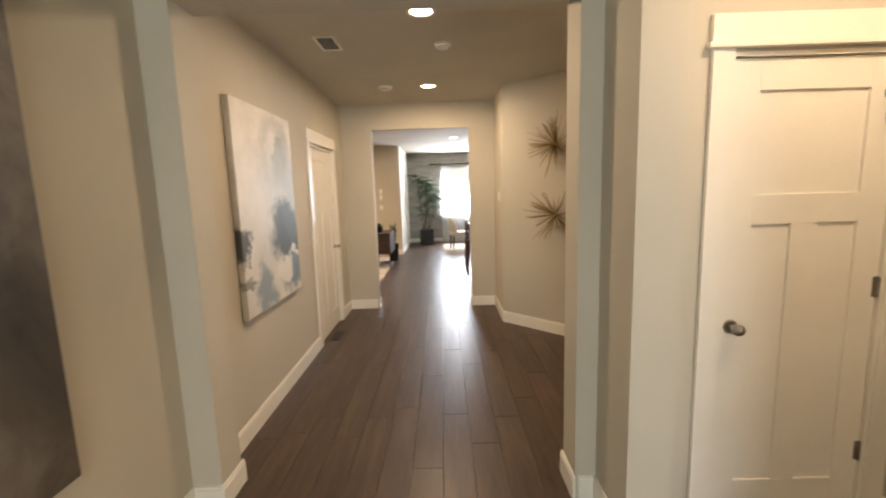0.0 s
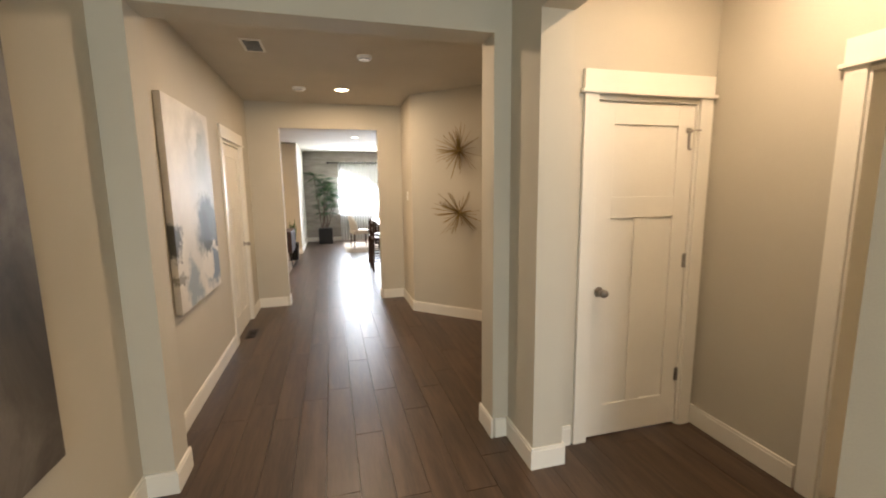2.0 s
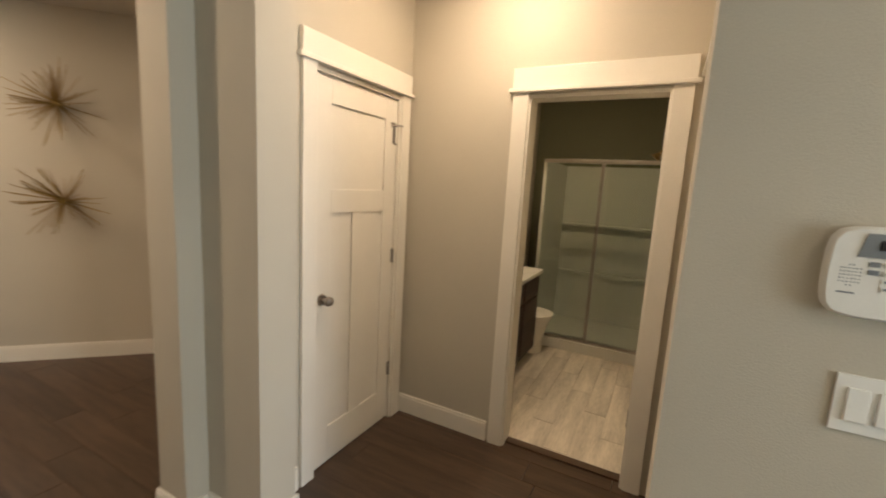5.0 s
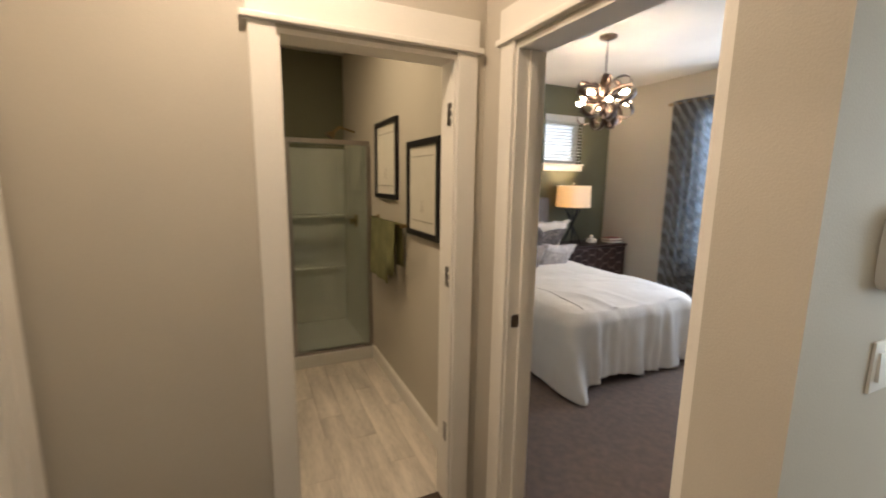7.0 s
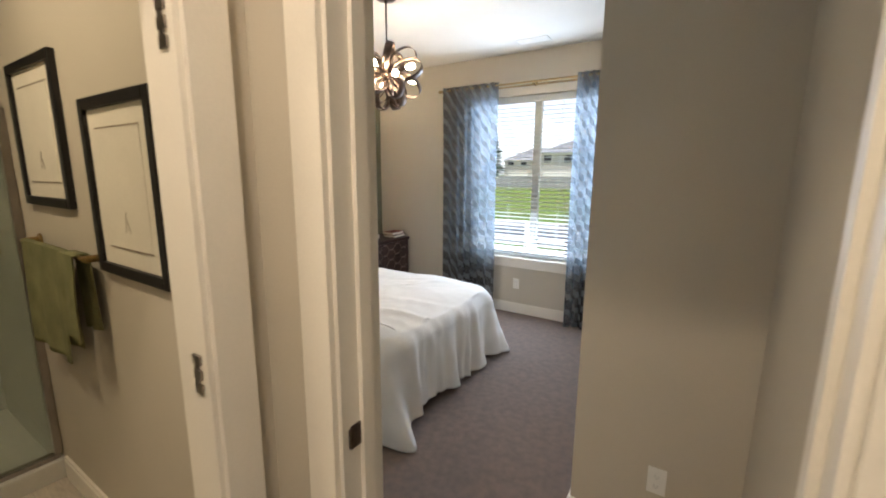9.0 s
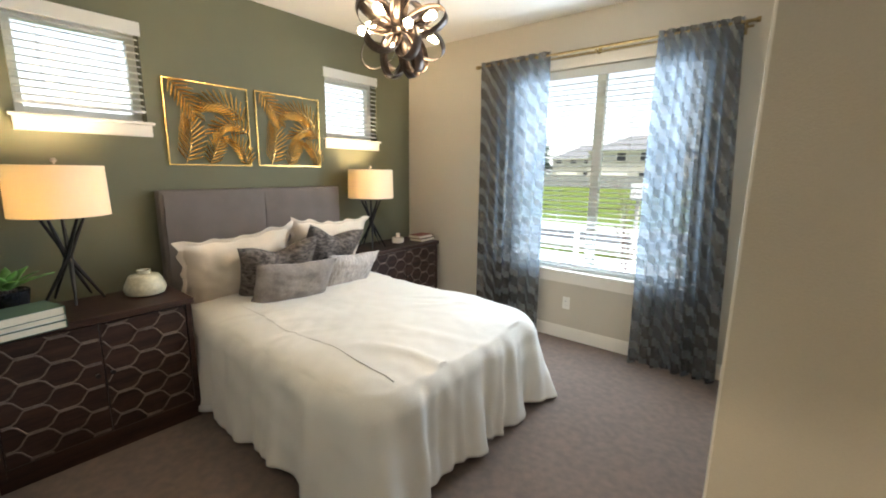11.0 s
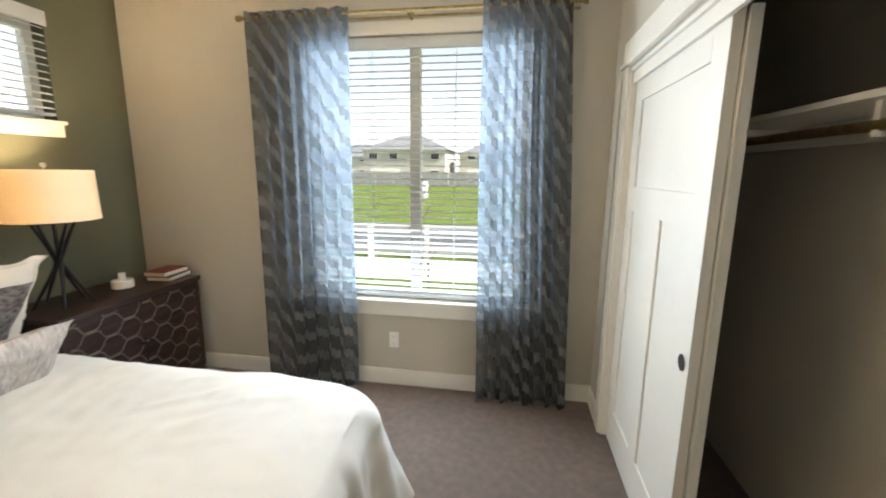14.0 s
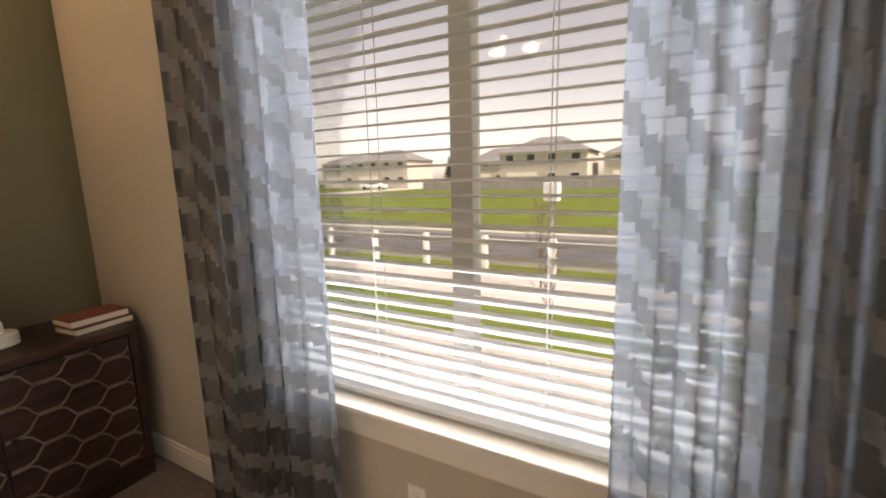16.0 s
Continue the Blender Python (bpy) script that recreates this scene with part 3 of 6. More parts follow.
# foyer front window
wf = structure(thing("window_1", "", ""), "tall white framed front window", "window")
boxes("window_frame", [(-0.25, -0.19, -3.12, -3.05, 0.3, 2.3), (0.89, 0.95, -3.12, -3.05, 0.3, 2.3), (-0.19, 0.89, -3.12, -3.05, 0.3, 0.36), (-0.19, 0.89, -3.12, -3.05, 2.24, 2.3)], VINYL, wf)
pn = boxes("pane", [(-0.19, 0.89, -3.09, -3.084, 0.36, 2.24)], GLASS, wf)
pn.visible_shadow = False

# ---------------------------------------------------------------- bedroom windows


def blind(name, m, w, z0, z1, pitch, tilt, label, valance=0.085):
    """Venetian blind: local x 0..w, hung at y = 0; each slat is a part."""
    root = thing(name, label, "blind", m)
    boxes("valance", [(-0.012, w + 0.012, -0.03, -0.012, z1 - valance, z1), (-0.012, 0.0, -0.012, 0.03, z1 - valance, z1), (w, w + 0.012, -0.012, 0.03, z1 - valance, z1)], BLIND, root, bevel=0.003)
    boxes("headrail", [(0.004, w - 0.004, -0.010, 0.04, z1 - 0.05, z1 - 0.004)], BLIND, root)
    boxes("bottom_rail", [(0.004, w - 0.004, -0.022, 0.026, z0, z0 + 0.018)], BLIND, root, bevel=0.003)
    bm = bmesh.new()
    n = 5
    vs = []
    for x in (0.006, w - 0.006):
        for s in (0.0014, -0.0014):
            vs.append([bm.verts.new((x, -0.024 + 0.048 * i / (n - 1), 0.0035 * math.sin(math.pi * i / (n - 1)) + s)) for i in range(n)])
    a, b, c, d = vs
    for i in range(n - 1):
        bm.faces.new((a[i], a[i + 1], c[i + 1], c[i]))
        bm.faces.new((b[i], d[i], d[i + 1], b[i + 1]))
    for i in (0, n - 1):
        bm.faces.new((a[i], c[i], d[i], b[i]))
    z = z0 + 0.018 + pitch * 0.7
    first = part("slat", bm, BLIND, root)
    first.matrix_basis = pose(0, 0, z, tilt)
    z += pitch
    while z < z1 - valance - 0.004:
        o = new("slat", first.data)
        o.parent = root
        o.matrix_basis = pose(0, 0, z, tilt + random.uniform(-1.5, 1.5))
        z += pitch
    for x in ((0.14, w - 0.14) if w < 1 else (0.14, 0.52, w / 2 + 0.28, w - 0.14)):
        bm = bmesh.new()
        rod(bm, (x, -0.026, z0), (x, -0.026, z1 - 0.05), 0.0016, seg=5)
        rod(bm, (x, 0.026, z0), (x, 0.026, z1 - 0.05), 0.0016, seg=5)
        part("ladder_cord", bm, BLIND, root)
    return root


def vinyl_window(name, m, w, z0, z1, label, mullion=False):
    root = structure(thing(name, "", "", m), label, "window")
    t = 0.05
    rows = [(0, t, 0.09, 0.145, z0, z1), (w - t, w, 0.09, 0.145, z0, z1), (t, w - t, 0.09, 0.145, z0, z0 + t), (t, w - t, 0.09, 0.145, z1 - t, z1)]
    boxes("window_frame", rows, VINYL, root, bevel=0.003)
    spans = [(t, w - t)]
    if mullion:
        boxes("mullion", [(w / 2 - 0.036, w / 2 + 0.036, 0.085, 0.145, z0 + t, z1 - t)], VINYL, root, bevel=0.003)
        spans = [(t, w / 2 - 0.036), (w / 2 + 0.036, w - t)]
    for a, b in spans:
        p = boxes("pane", [(a, b, 0.118, 0.123, z0 + t, z1 - t)], GLASS, root)
        p.visible_shadow = False
    return root


# east wall: looking +x, local x runs to -y
for i, y in enumerate((-0.16, -2.25)):
    w = 0.64 if i == 0 else 0.63
    m = pose(5.55, y, 0, 0, 0, -90)
    wd = vinyl_window("window_%d" % (2 + i), m, w, 1.84, 2.42, "small white-framed high window above the bedside table")
    boxes("window_sill", [(-0.035, w + 0.035, -0.035, 0.09, 1.822, 1.842)], TRIM, wd, bevel=0.003)
    boxes("apron", [(-0.02, w + 0.02, -0.018, 0, 1.745, 1.822)], TRIM, wd, bevel=0.002)
    blind("window_blind", m @ pose(0, 0.02, 0), w, 1.90 if i == 0 else 1.87, 2.475, 0.042, 18, "white slatted blind over the small window")
# south wall: looking -y, local x runs to -x
m = pose(4.22, -3.38, 0, 0, 0, 180)
wd = vinyl_window("window_4", m, 1.62, 0.66, 2.41, "large white twin window behind a blind", True)
boxes("window_sill", [(-0.05, 1.67, -0.045, 0.09, 0.640, 0.662)], TRIM, wd, bevel=0.003)
boxes("apron", [(-0.03, 1.65, -0.018, 0, 0.545, 0.640)], TRIM, wd, bevel=0.002)
boxes("head_casing", [(-0.03, 1.65, -0.018, 0, 2.41, 2.49)], TRIM, wd, bevel=0.002)
boxes("casing", [(-0.075, 0.0, -0.016, 0, 0.662, 2.41)], TRIM, wd, bevel=0.002)
boxes("casing", [(1.62, 1.695, -0.016, 0, 0.662, 2.41)], TRIM, wd, bevel=0.002)
blind("window_blind", m @ pose(0.004, 0.045, 0), 1.612, 0.675, 2.405, 0.0435, 6, "white slatted blind across the large window, slats open", 0.07)

# ---------------------------------------------------------------- curtains
cr = thing("curtain_rod", "brushed brass double curtain rod with end caps", "curtain rod")
bm = bmesh.new()
rod(bm, (2.37, -3.275, 2.515), (4.54, -3.275, 2.515), 0.011, seg=14)
part("front_rod", bm, DULLGOLD, cr, smooth=True)
bm = bmesh.new()
rod(bm, (2.40, -3.325, 2.495), (4.50, -3.325, 2.495), 0.008, seg=12)
part("back_rod", bm, DULLGOLD, cr, smooth=True)
for x in (2.375, 4.535):
    bm = bmesh.new()
    rod(bm, (x - 0.012, -3.275, 2.515), (x + 0.012, -3.275, 2.515), 0.018, seg=16)
    part("end_cap", bm, DULLGOLD, cr, smooth=True)
for x in (2.45, 3.41, 4.45):
    bm = bmesh.new()
    box(bm, x - 0.012, x + 0.012, -3.378, -3.372, 2.46, 2.55)
    box(bm, x - 0.006, x + 0.006, -3.376, -3.275, 2.485, 2.503)
    part("bracket", bm, DULLGOLD, cr)


def curtain(x0, x1, xb0, xb1, folds, seed, label):
    """A gathered panel from the rod to the floor; its pattern follows the cloth, not the folds."""
    rnd = random.Random(seed)
    ph = [rnd.uniform(0, 6.3) for _ in range(5)]

    def place(u, v):
        wob = u + 0.012 * math.sin(9 * u + ph[0]) + 0.010 * math.sin(5 * v + ph[1])
        a = 2 * math.pi * folds * wob
        amp = (0.020 + 0.026 * v) * (0.75 + 0.35 * math.sin(7 * u + ph[2] + 1.3 * v))
        x = (x0 + (x1 - x0) * u) * (1 - v) + (xb0 + (xb1 - xb0) * u) * v + 0.010 * math.sin(a * 2 + ph[3]) * (0.3 + v)
        pinch = 0.010 * math.exp(-((v - 0.02) / 0.02) ** 2)
        return (x, -3.262 + (amp - pinch) * math.sin(a) + 0.007 * math.sin(2.3 * a + ph[4]), 2.548 - v * (2.535 - 0.02 * math.sin(11 * u + ph[1]) ** 2))

    bm = bmesh.new()
    sheet(bm, place, int(folds * 18), 44, uvs=lambda u, v: (u * 1.30, v * 2.54))
    ob = part("curtain", bm, SHEER, None, smooth=True)
    tagged(ob, label, "curtain", "bedroom curtains")
    sol = ob.modifiers.new("thick", "SOLIDIFY")
    sol.thickness = 0.0012
    return ob


curtain(4.49, 3.785, 4.45, 3.79, 7, 3, "sheer grey curtain with stepped diagonal pattern, hanging to the floor")
curtain(2.955, 2.45, 2.945, 2.33, 8, 8, "sheer grey curtain with stepped diagonal pattern, gathered beside the closet")

# ---------------------------------------------------------------- bed
bed = thing("bed", "queen bed with grey tufted linen headboard and white bed skirt", "bed")
boxes("mattress", [(3.36, 5.40, -2.27, -0.80, 0.30, 0.56)], DUVET, bed, bevel=0.04)
boxes("box_spring", [(3.38, 5.40, -2.26, -0.81, 0.10, 0.30)], DUVET, bed, bevel=0.01)


def ring(cx, cy, a, b, n, p=7.0):
    """Points of a rounded rectangle with half sides a and b, evenly by angle of the corner-rich form."""
    out = []
    for i in range(n):
        t = 2 * math.pi * i / n
        c, s = math.cos(t), math.sin(t)
        r = 1 / ((abs(c) ** p + abs(s) ** p) ** (1 / p))
        out.append((cx + a * r * c, cy + b * r * s, t))
    return out


SKIRT = ring(4.42, -1.535, 0.98, 0.72, 240)


def skirt_fn(u, v):
    x, y, t = SKIRT[int(round(u * 240)) % 240]
    a = 46 * t
    return (x + 0.008 * math.cos(t) * math.sin(a), y + 0.008 * math.sin(t) * math.sin(a), 0.30 - 0.275 * v)


bm = bmesh.new()
sheet(bm, skirt_fn, 240, 4, closed_u=True)
part("bed_skirt", bm, DUVET, bed, "gathered white bed skirt", smooth=True)
bm = bmesh.new()

hb = box(bm, 5.44, 5.545, -2.295, -0.78, 0.02, 1.385, bevel=0.028)
part("headboard", bm, LINEN, bed, "grey linen upholstered headboard", smooth=True)
for y in (-1.16, -1.54, -1.92):
    for z in (0.82, 1.10):
        bm = bmesh.new()
        r = bmesh.ops.create_uvsphere(bm, u_segments=14, v_segments=8, radius=0.016)
        bmesh.ops.transform(bm, verts=r["verts"], matrix=Matrix.LocRotScale((5.437, y, z), None, (0.5, 1, 1)))
        part("tuft_button", bm, LINEN, bed, smooth=True)
for y0, y1 in ((-2.27, -1.5365), (-1.5355, -0.805)):
    bm = bmesh.new()
    box(bm, 5.425, 5.447, y0, y1, 0.5, 1.355, bevel=0.006)
    part("headboard_panel", bm, LINEN, bed, smooth=True)

NR = 480
FX0, FX1, FY0, FY1 = 3.32, 5.40, -2.29, -0.80
MX, MY, HX, HY = (FX0 + FX1) / 2, (FY0 + FY1) / 2, (FX1 - FX0) / 2, (FY1 - FY0) / 2
rn = random.Random(11)
FOLD = [(rn.uniform(0.6, 1.0), rn.uniform(0, 6.28)) for _ in range(8)]
RIM = ring(MX, MY, HX, HY, NR, 9.0)


def crease(q, width):
    """A narrow rounded ridge wherever q passes a whole number."""
    d = abs(q - round(q)) / width
    return math.exp(-d * d)


def top_z(px, py, k):
    """Height of the made bed's top, puffed in the middle, with creases that run to the foot."""
    z = 0.622 + 0.028 * (1 - k ** 6) - 0.02 * k ** 10
    z += 0.014 * noise.noise((px * 2.3, py * 2.3, 1.0)) + 0.010 * noise.noise((px * 5, py * 3.5, 4.0)) + 0.004 * noise.noise((px * 15, py * 11, 2.0))
    q = 0.50 * px - 0.86 * py + 0.16 * noise.noise((px * 1.7, py * 1.7, 6.0))
    foot = max(0.0, min(1.0, (4.5 - px) / 0.9))
    z += 0.016 * crease(q * 3.6, 0.13) * max(0, noise.noise((px * 1.9, py * 1.9, 9.0)) + 0.35) * foot
    q2 = 0.85 * px - 0.5 * py + 0.12 * noise.noise((px * 2.5, py * 2.5, 16.0))
    z += 0.010 * crease(q2 * 5.0, 0.12) * max(0, noise.noise((px * 2.4, py * 2.4, 29.0)) + 0.15) * min(1, 2 * k)
    return z


def duvet_fn(u, v):
    """v 0..0.5 the top, from the middle to the rim; then the drape with folds that open downwards."""
    x, y, t = RIM[int(round(u * NR)) % NR]
    if v <= 0.5:
        k = v / 0.5
        px, py = MX + (x - MX) * k, MY + (y - MY) * k
        return (px, py, top_z(px, py, k))
    k = (v - 0.5) / 0.5
    nx, ny = abs((x - MX) / HX) ** 8 * math.copysign(1, x - MX), abs((y - MY) / HY) ** 8 * math.copysign(1, y - MY)
    ln = math.hypot(nx, ny) or 1
    nx, ny = nx / ln, ny / ln
    corner = 2 * abs(nx * ny)
    arc = y if abs(nx) > abs(ny) else x
    f = 0.0
    for j, (am, ph) in enumerate(FOLD[:5]):
        f += am * math.sin((15.0 + 12.0 * j) * arc + ph + (1.2 - 0.6 * j) * k + 1.5 * noise.noise((arc * 2.5, k, j))) / (1.0 + 0.5 * j)
    if ny > 0.8:
        f *= 0.45
    end = 0.055 + 0.025 * math.sin(5 * arc + 1.0) + 0.02 * noise.noise((arc * 7, 1.0, 2.0))
    end = end * (1 - corner) + 0.024 * corner
    out = 0.055 * math.sin(min(1, k * 4.0) * math.pi / 2) + 0.045 * k + 0.029 * k ** 1.05 * f * (1 - 0.6 * corner) + 0.010 * noise.noise((x * 8, y * 8, k * 5))
    pull = 0.0
    if x < MX:
        out += 0.07 * corner * k
        pull = (0.24 if y > MY else 0.10) * corner ** 2 * k ** 2
    if x > 5.32:
        out *= 0.0
    z = 0.60 - (0.60 - end) * (k ** 1.22)
    return (x + nx * out - pull, y + ny * out + 0.008 * k * math.sin(21 * arc), max(0.022, z))


bm = bmesh.new()
rows = sheet(bm, duvet_fn, NR, 76, closed_u=True)
bmesh.ops.remove_doubles(bm, verts=rows[0], dist=0.001)
dv = tagged(part("duvet", bm, DUVET, None, smooth=True), "ivory cotton duvet draped over the bed with soft folds", "duvet")
dm_ = dv.modifiers.new("thick", "SOLIDIFY")
dm_.thickness = 0.006
# piped edge of the folded duvet
bm = bmesh.new()
pts = []
for i in range(61):
    x, y = 3.36 + 1.46 * i / 60, -0.985 + 0.012 * math.sin(i * 0.21)
    k = max(abs(x - (FX0 + FX1) / 2) / ((FX1 - FX0) / 2), abs(y - (FY0 + FY1) / 2) / ((FY1 - FY0) / 2))
    pts.append((x, y, top_z(x, y, min(1, k)) - 0.0015))
for a, b in zip(pts, pts[1:]):
    rod(bm, a, b, 0.004, seg=6)
part("piping", bm, DUVET, dv, "raised sewn edge", smooth=True)


def pillow(label, m, w, h, t, material, flange=0.0, chop=0.03, ears=0.10, group="pillows on the bed"):
    """Stuffed cushion with pinched corners, standing in local x-z, plump along y; chop dents its top edge."""
    sd = rn.uniform(0, 50)

    def side(sg):
        def fn(u, v):
            a, b = 2 * u - 1, 2 * v - 1
            pin = 1 - ears * (1 - a * a) * b * b
            pin2 = 1 - ears * (1 - b * b) * a * a
            e = ex = ez = 0.0
            if flange:
                ia, ib = min(1, abs(a) / (1 - flange)), min(1, abs(b) / (1 - flange))
                th = ((1 - ia ** 2.4) * (1 - ib ** 2.4)) ** 0.5
                if max(abs(a), abs(b)) < 0.999:
                    th = max(th, 0.05)
                ra, rb = max(0, abs(a) - 1 + 1.6 * flange) / (1.6 * flange), max(0, abs(b) - 1 + 1.6 * flange) / (1.6 * flange)
                amp = 0.13 * flange
                e = amp * (math.sin(13 * a + sd) * rb + math.sin(12 * b + 2 * sd) * ra)
                ex = 0.6 * amp * math.sin(15 * b + sd) * ra * a
                ez = 0.6 * amp * math.sin(14 * a + 3 * sd) * rb * b
            else:
                th = ((1 - abs(a) ** 2.6) * (1 - abs(b) ** 2.6)) ** 0.5
            wr = 0.10 * noise.noise((a * 2.2 + sd, b * 2.2, sg)) + 0.06 * noise.noise((a * 5 + sd, b * 5, sg))
            wr += 0.10 * max(0, noise.noise((a * 3 + b * 5 + sd, a * 2, sg))) * (a * a + b * b) * 0.5
            dent = chop * h * math.exp(-(a * 2.4) ** 2)
            return (a * w / 2 * pin2 + ex, sg * t / 2 * th * (1 + wr * 2) * (1 - 2.2 * chop * math.exp(-(a * 4) ** 2) * max(0, b)) + e, b * h / 2 * pin - dent * max(0, b) ** 1.5 + ez)
        return fn

    bm = bmesh.new()
    sheet(bm, side(1), 44, 44)
    sheet(bm, side(-1), 44, 44)
    bmesh.ops.remove_doubles(bm, verts=bm.verts, dist=0.0008)
    ob = part("pillow", bm, material, None, smooth=True, m=m)
    return tagged(ob, label, "pillow", group)


# local y faces the foot of the bed after the turn
pillow("cream linen sham with a flanged edge leaning on the headboard", pose(5.13, -1.14, 0.835, -25, 5, 88), 0.82, 0.62, 0.27, SHAM, 0.10)
pillow("cream linen sham with a flanged edge beside the other", pose(5.18, -1.92, 0.86, -22, -3, 92), 0.82, 0.62, 0.27, SHAM, 0.10)
pillow("charcoal knitted square cushion", pose(4.95, -1.34, 0.785, -24, 3, 86), 0.60, 0.56, 0.19, KNIT, chop=0.12, ears=0.13)
pillow("charcoal knitted square cushion propped on one corner", pose(5.02, -1.83, 0.83, -24, -9, 94), 0.58, 0.56, 0.19, KNIT, chop=0.11, ears=0.13)
pillow("taupe velvet lumbar cushion with a woven border", pose(4.72, -1.33, 0.735, -26, -3, 84), 0.58, 0.42, 0.15, VELVET, 0.03, ears=0.06)
pillow("silver crushed velvet lumbar cushion", pose(4.79, -1.86, 0.725, -28, -4, 94), 0.54, 0.38, 0.14, SILVER, 0.03, ears=0.06)

# ---------------------------------------------------------------- bedside tables


def chest(m, w, label):
    """Dark two-door chest with hexagon fretwork: local x 0..w, front at y = 0 facing -y."""
    d, h = 0.46, 0.77
    root = thing("bedside_chest", label, "chest", m, "bedside chests")
    boxes("top", [(-0.012, w + 0.012, -0.012, d, h - 0.035, h)], DARKWOOD, root, bevel=0.004)
    boxes("side_panel", [(0, 0.03, 0.0, d, 0.07, h - 0.035)], DARKWOOD, root, bevel=0.002)
    boxes("side_panel", [(w - 0.03, w, 0.0, d, 0.07, h - 0.035)], DARKWOOD, root, bevel=0.002)
    boxes("back_panel", [(0.03, w - 0.03, d - 0.012, d, 0.07, h - 0.035)], DARKWOOD, root)
    boxes("bottom_rail", [(0.03, w - 0.03, 0.0, d - 0.012, 0.07, 0.115)], DARKWOOD, root)
    boxes("plinth", [(0.0, w, 0.01, d, 0.0, 0.07)], DARKWOOD, root, bevel=0.003)
    fronts = [(0.034, w / 2 - 0.0015, 0.115, h - 0.04, "door"), (w / 2 + 0.0015, w - 0.034, 0.115, h - 0.04, "door")]
    for a, b, z0, z1, nm in fronts:
        fr = boxes(nm, [(a, b, 0.006, 0.03, z0 + 0.003, z1 - 0.003)], DARKWOOD, root, bevel=0.002)
        px, pz = (0.24, 0.064)
        bm = bmesh.new()
        hx, hz = px / 2, pz / 2

        def clip(p, q):
            p, q = Vector(p), Vector(q)
            lo, hi = 0.0, 1.0
            for ax, mn, mx in ((0, a + 0.006, b - 0.006), (1, z0 + 0.008, z1 - 0.008)):
                dd = q[ax] - p[ax]
                if abs(dd) < 1e-9:
                    if not mn <= p[ax] <= mx:
                        return None
                    continue
                t0, t1 = sorted(((mn - p[ax]) / dd, (mx - p[ax]) / dd))
                lo, hi = max(lo, t0), min(hi, t1)
            return (p + (q - p) * lo, p + (q - p) * hi) if hi - lo > 0.05 else None

        for j in range(-1, int(h / pz) + 2):
            line, x = [], -px
            while x < w + px:
                for fx, sg in ((0.0, 1), (0.30, 1), (0.38, 0.55), (0.46, -0.55), (0.50, -1), (0.80, -1), (0.88, -0.55), (0.96, 0.55)):
                    line.append((x + fx * px, 0.10 + j * pz + sg * pz * 0.43 * (1 if j % 2 else -1)))
                x += px
            for p, q in zip(line, line[1:]):
                c = clip(p, q)
                if c:
                    rod(bm, (c[0].x, 0.005, c[0].y), (c[1].x, 0.005, c[1].y), 0.0042, seg=5)
        part("fretwork", bm, LATTICE, fr, "worn raised hexagon fretwork")
        bm = bmesh.new()
        kx = b - 0.03 if a < w / 3 else a + 0.03
        rod(bm, (kx, 0.004, (z0 + z1) / 2 + 0.03), (kx, -0.012, (z0 + z1) / 2 + 0.03), 0.009, 0.012, 12)
        part("pull", bm, BLACKMETAL, fr, smooth=True)
    return root


chest(pose(4.78, 0.19, 0.012, 0, 0, -90), 0.88, "dark espresso wood chest with hexagon fretwork beside the bed")
chest(pose(5.03, -2.31, 0.012, 0, 0, -90), 0.98, "dark espresso wood chest with hexagon fretwork near the window")


def table_lamp(m, label):
    root = thing("table_lamp", label, "lamp", m, "bedside lamps")
    for k in range(5):
        a = 2 * math.pi * k / 5 + 0.5
        c, s = math.cos(a), math.sin(a)
        bm = bmesh.new()
        mid = Vector((0.008 * -s, 0.008 * c, 0.25))
        rod(bm, (0.140 * c, 0.140 * s, 0.0), mid, 0.006, 0.014, 8)
        rod(bm, mid, (-0.10 * c, -0.10 * s, 0.475), 0.014, 0.007, 8)
        part("leg", bm, BLACKMETAL, root, smooth=True)
    bm = bmesh.new()
    rod(bm, (0, 0, 0.22), (0, 0, 0.56), 0.006)
    rod(bm, (0, 0, 0.52), (0, 0, 0.57), 0.017)
    part("stem", bm, BLACKMETAL, root, smooth=True)
    bm = bmesh.new()
    lathe(bm, [(0.219, 0.49), (0.2205, 0.49), (0.214, 0.765), (0.2125, 0.765), (0.2185, 0.492)], 56)
    part("shade", bm, SHADE, root, "glowing cream drum shade", smooth=True)
    bm = bmesh.new()
    for k in range(3):
        a = 2 * math.pi * k / 3
        rod(bm, (0, 0, 0.755), (0.213 * math.cos(a), 0.213 * math.sin(a), 0.758), 0.002, seg=6)
    part("spider", bm, NICKEL, root)
    bm = bmesh.new()
    r = bmesh.ops.create_uvsphere(bm, u_segments=14, v_segments=9, radius=0.014)
    bmesh.ops.translate(bm, verts=r["verts"], vec=(0, 0, 0.79))
    rod(bm, (0, 0, 0.75), (0, 0, 0.785), 0.004)
    part("finial", bm, NICKEL, root, smooth=True)
    bm = bmesh.new()
    lathe(bm, [(0.012, 0.57), (0.026, 0.60), (0.032, 0.63), (0.022, 0.66), (0.0, 0.668)], 18)
    part("bulb", bm, BULB, root, smooth=True)
    return root


table_lamp(pose(5.22, -0.24, 0.782), "table lamp with crossed black metal legs and cream drum shade")
table_lamp(pose(5.28, -2.55, 0.782, 0, 0, 40), "table lamp with crossed black metal legs and lit cream shade")


